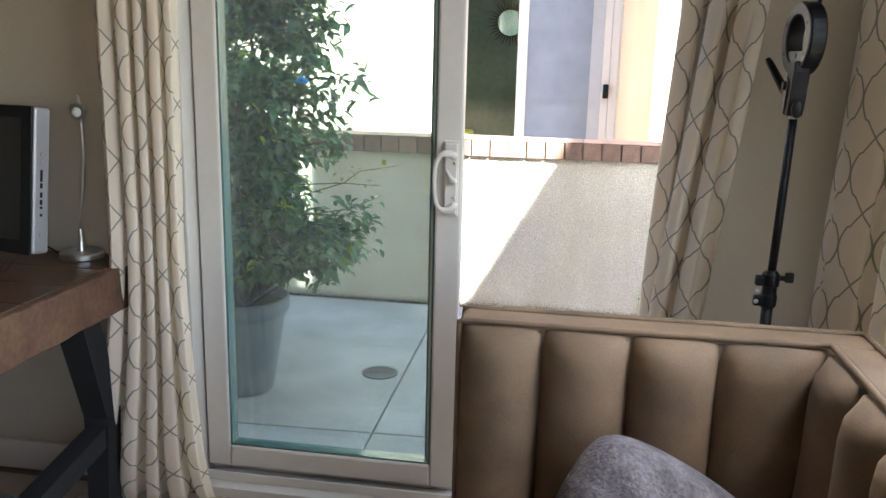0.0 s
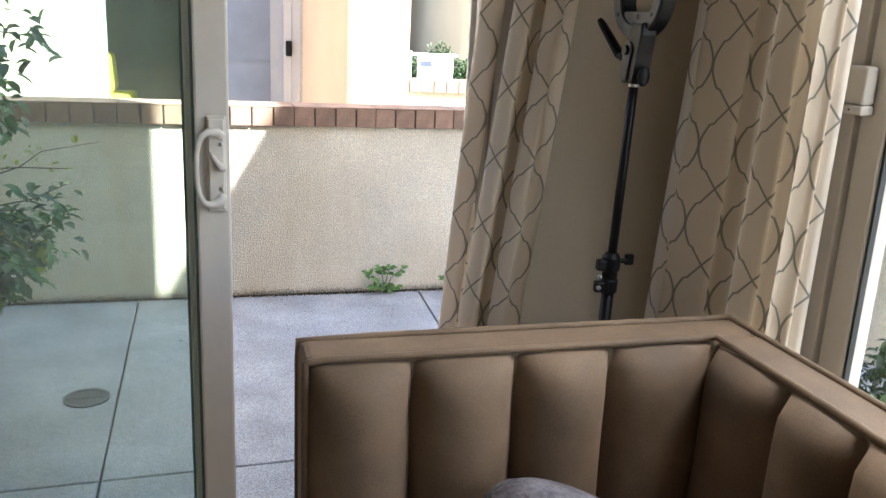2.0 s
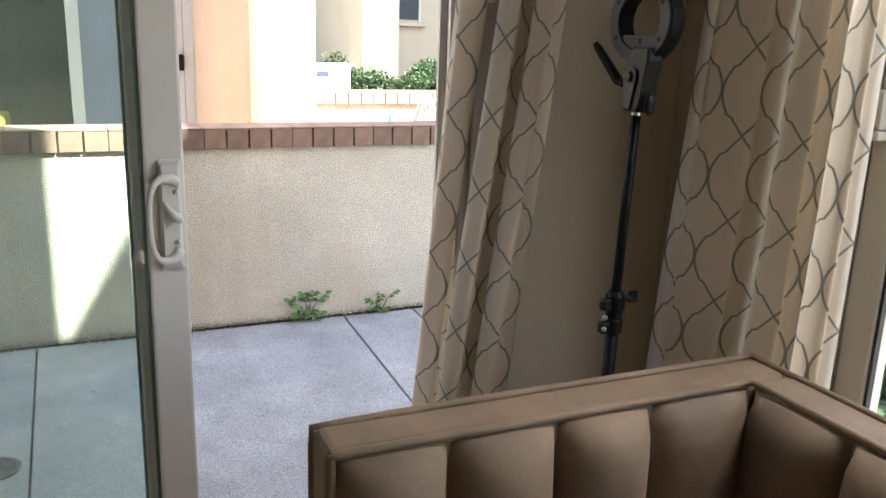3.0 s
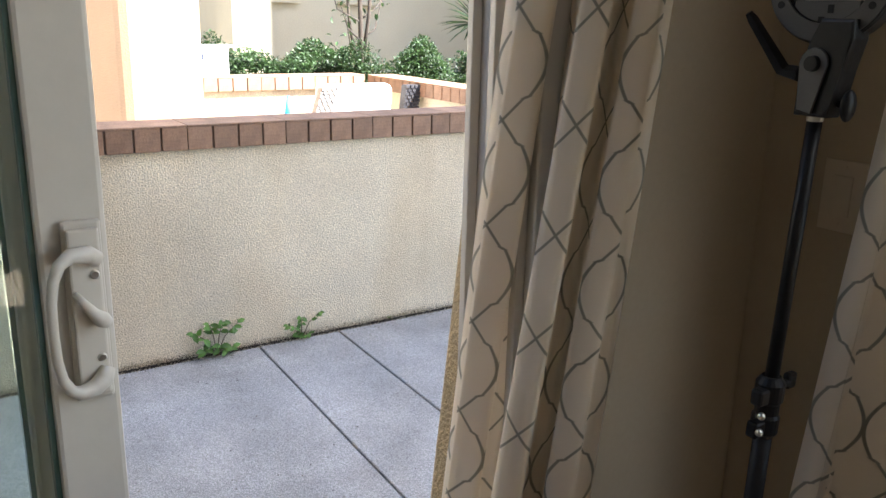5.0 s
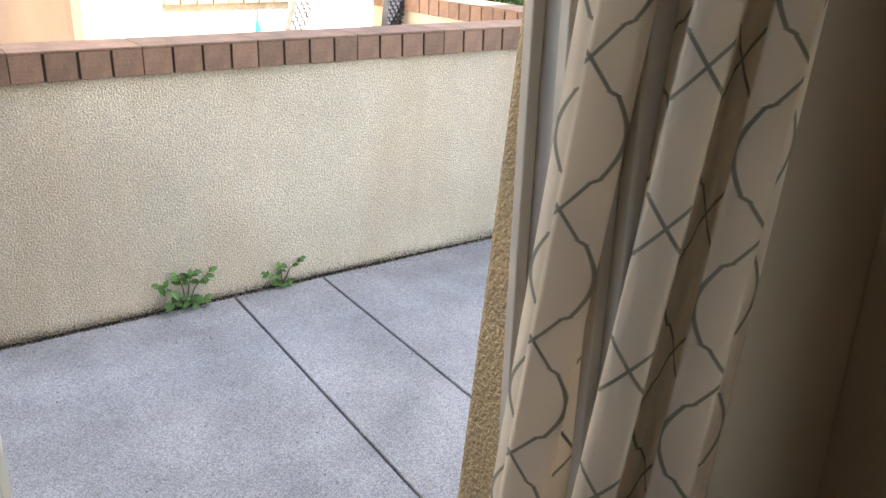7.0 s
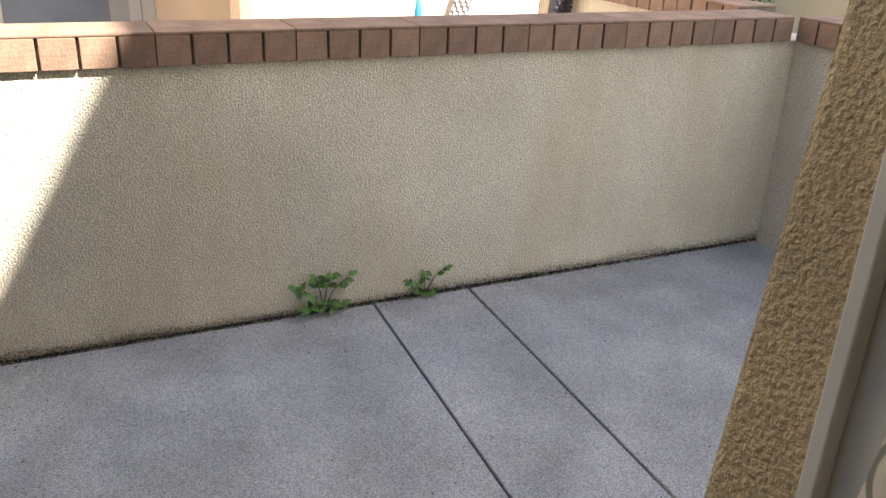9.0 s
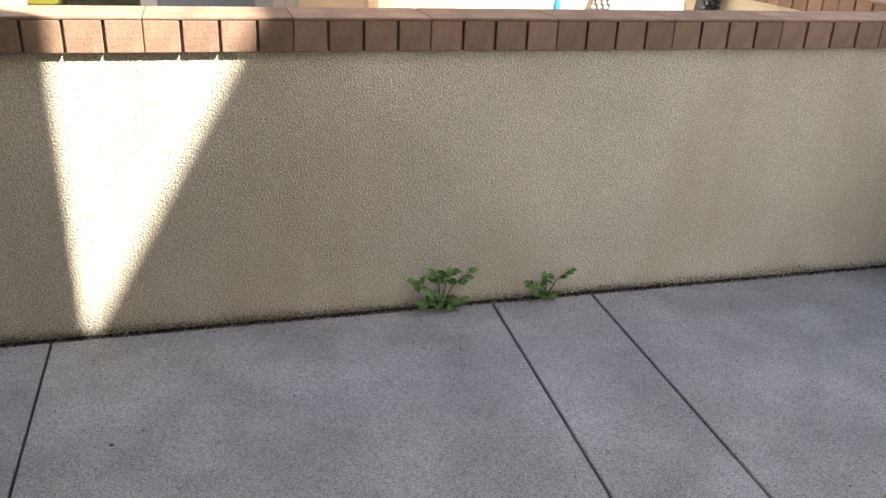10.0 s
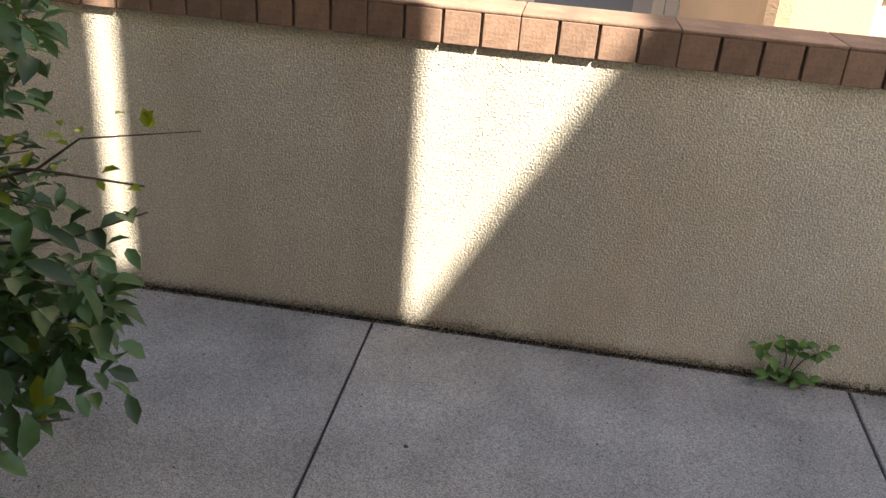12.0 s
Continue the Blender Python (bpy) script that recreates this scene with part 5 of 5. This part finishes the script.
for k in range(16):
    z = rnd.uniform(0.9, 2.3)
    s = rnd.choice((-1, 1))
    e = Vector((s * rnd.uniform(0.15, 0.5), rnd.uniform(-0.3, 0.3), z + rnd.uniform(0.2, 0.7)))
    m = Vector((e.x * 0.6, e.y * 0.5, z + 0.12))
    tube(bm, [(0.01, 0, z), m, e], [0.010, 0.007, 0.003], 6)
    for _ in range(7):
        c = m.lerp(e, rnd.uniform(0, 1.1)) + Vector((rnd.gauss(0, 0.04), rnd.gauss(0, 0.04), rnd.gauss(0, 0.04)))
        leaf(bl, c, Vector((rnd.gauss(0, 1), rnd.gauss(0, 1), rnd.gauss(0, 1))), Vector((0, 0.3, 1)), 0.07, 0.035)
part("trunk", bm, SOIL, yt, "dark slender stems", True)
part("crown", bl, HEDGE, yt, smooth=True)
yc = thing("spiky_plant", (4.95, 9.2, 0.0), "dark spiky yucca plant by the hedge", "plant")
bm = bmesh.new()
tube(bm, [(0, 0, 0), (0, 0, 1.35)], [0.05, 0.04], 8)
part("stem", bm, BARK, yc)
bm = bmesh.new()
for k in range(60):
    a, e = rnd.uniform(0, 6.28), rnd.uniform(-0.5, 1.3)
    leaf(bm, Vector((0, 0, 1.33)), Vector((math.cos(a) * math.cos(e), math.sin(a) * math.cos(e), math.sin(e))), Vector((0, 0, 1)), rnd.uniform(0.35, 0.5), 0.035)
part("blades", bm, HEDGE, yc)

fb = tagged(new("far_building"), "beige stucco apartment building with small windows", "building", kind="structure")
FB = 12.0
part("wall", boxes((3.2, 12.0, FB, FB + 6, -0.14, 6.5)), STUCCO_FAR, fb)
part("pier", boxes((2.95, 3.45, FB - 0.6, FB - 0.002, -0.14, 6.5)), STUCCO_FAR, fb, "projecting pale pier")
# this wing is added out of view, only to shade the front wall
part("wing", boxes((7.0, 12.0, 7.8, FB - 0.002, -0.14, 11.0)), STUCCO_FAR, fb)
part("roof", boxes((2.8, 6.99, FB - 0.9, FB + 6.3, 6.502, 6.7)), STUCCO_GOLD, fb)
for x0 in (3.60, 4.72):
    w = part("window", boxes((x0, x0 + 0.36, FB - 0.006, FB - 0.0005, 1.62, 2.6)), GASKET, fb, "dark narrow window")
    part("frame", boxes((x0 - 0.03, x0 - 0.0005, FB - 0.02, FB - 0.0005, 1.58, 2.64), (x0 + 0.3605, x0 + 0.39, FB - 0.02, FB - 0.0005, 1.58, 2.64)), VINYL, w)
    part("sill", boxes((x0 - 0.10, x0 + 0.46, FB - 0.08, FB - 0.0005, 1.53, 1.579), bevel=0.008), STUCCO_FAR, w)
sb = tagged(new("side_building"), "pale sunlit stucco building across the garden", "building", kind="structure")
part("wall", boxes((-14, 2.2, 15.0, 20, -0.14, 7)), STUCCO_FAR, sb)
part("roof", boxes((-14.4, 2.6, 14.6, 20.4, 7.002, 7.2)), STUCCO_GOLD, sb)

# ---------------------------------------------------------------- pieces: room tiles, concrete slabs, bricks
TILE = 0.45
tile_mesh = finish(boxes((0.002, TILE - 0.002, 0.002, TILE - 0.002, -0.006, 0.0), bevel=0.0015), "tile", FLOOR)
for i in range(8):
    for j in range(8):
        x, y = SIDE_X - 0.01 - TILE * (i + 1), WALL_Y - 0.045 - TILE * (j + 1)
        tile = new("tile", tile_mesh)
        tile.parent = floor
        tile.location = (x, y, FLOOR_Z)

def joint_x(k, y):
    """The patio's long joints, not quite square to the wall."""
    x, lean = ((-4.49, 0.0), (-2.18, -0.01), (-0.768, -0.015), (0.659, 0.042), (1.040, 0.036), (PATIO_X - 0.003, 0.0))[k]
    return x - lean * (PATIO_Y - y)


def joint_y(x):
    return 2.997 + 0.04 * (x + 0.3)


for k in range(5):
    for far in (0, 1):
        g = 0.0042
        bm = bmesh.new()
        ring = []
        for right, back in ((0, 0), (1, 0), (1, 1), (0, 1)):
            y = (joint_y(joint_x(k + right, 3.0)) if far != back else (PATIO_Y - 0.006 if far else 2.625))
            y += -g if back else g
            ring.append((joint_x(k + right, y) + (-g if right else g), y))
        for z, inset in ((-0.0115, 0.0), (-0.003, 0.0), (0.0, 0.003)):
            for n, (x, y) in enumerate(ring):
                bm.verts.new((x + (inset if n in (0, 3) else -inset), y + (inset if n in (0, 1) else -inset), z))
        bm.verts.ensure_lookup_table()
        for z in (0, 4):
            for n in range(4):
                bm.faces.new((bm.verts[z + n], bm.verts[z + (n + 1) % 4], bm.verts[z + 4 + (n + 1) % 4], bm.verts[z + 4 + n]))
        bm.faces.new([bm.verts[n] for n in (8, 9, 10, 11)])
        bm.faces.new([bm.verts[n] for n in (3, 2, 1, 0)])
        part("concrete_slab", bm, CONCRETE, patio)

UNIT = 0.406
GROOVE = 0.0085
BW = (UNIT - 0.003 - 3 * GROOVE) / 4
brick_mesh = finish(boxes((0.0, BW, 0.0, 0.022, 0.0, 0.0875), bevel=0.0022), "brick", BRICK)


def coping(name, start, turn, units, label):
    """Cap units of four moulded bricks; the units meet in a thin joint."""
    t = tagged(new(name), label, "coping", kind="structure")
    t.matrix_basis = pose(*start, 0, 0, turn)
    body = finish(boxes((0.0014, UNIT - 0.0014, -0.001, 0.218, 0.0878, 0.0975), bevel=0.003), "cap_slab", BRICK)
    bed = finish(boxes((0.0, UNIT, 0.013, 0.212, 0.0004, 0.0876)), "mortar_bed", MORTAR)
    for u in range(units):
        for nm, me in (("cap_slab", body), ("mortar_bed", bed)):
            o = new(nm, me)
            o.parent = t
            o.location = (u * UNIT, 0, 0)
        for k in range(4):
            b = new("brick", brick_mesh)
            b.parent = t
            b.location = (u * UNIT + 0.0015 + k * (BW + GROOVE), 0, 0)
    return t


J0 = -0.006
coping("patio_coping", (J0 - 8 * UNIT, 4.687, 0.876), 0, 14, "red-brown brick coping on the patio wall")
coping("return_coping", (2.445, 4.679, 0.876), -90, 4, "red-brown brick coping on the return wall")
coping("far_coping", (0.802, FAR_Y - 0.03, 0.876), 0, 4, "sunlit brick coping of the next patio")
coping("far_return_coping", (2.445, 7.045, 0.8765), -90, 5, "red-brown brick coping beside the next patio")
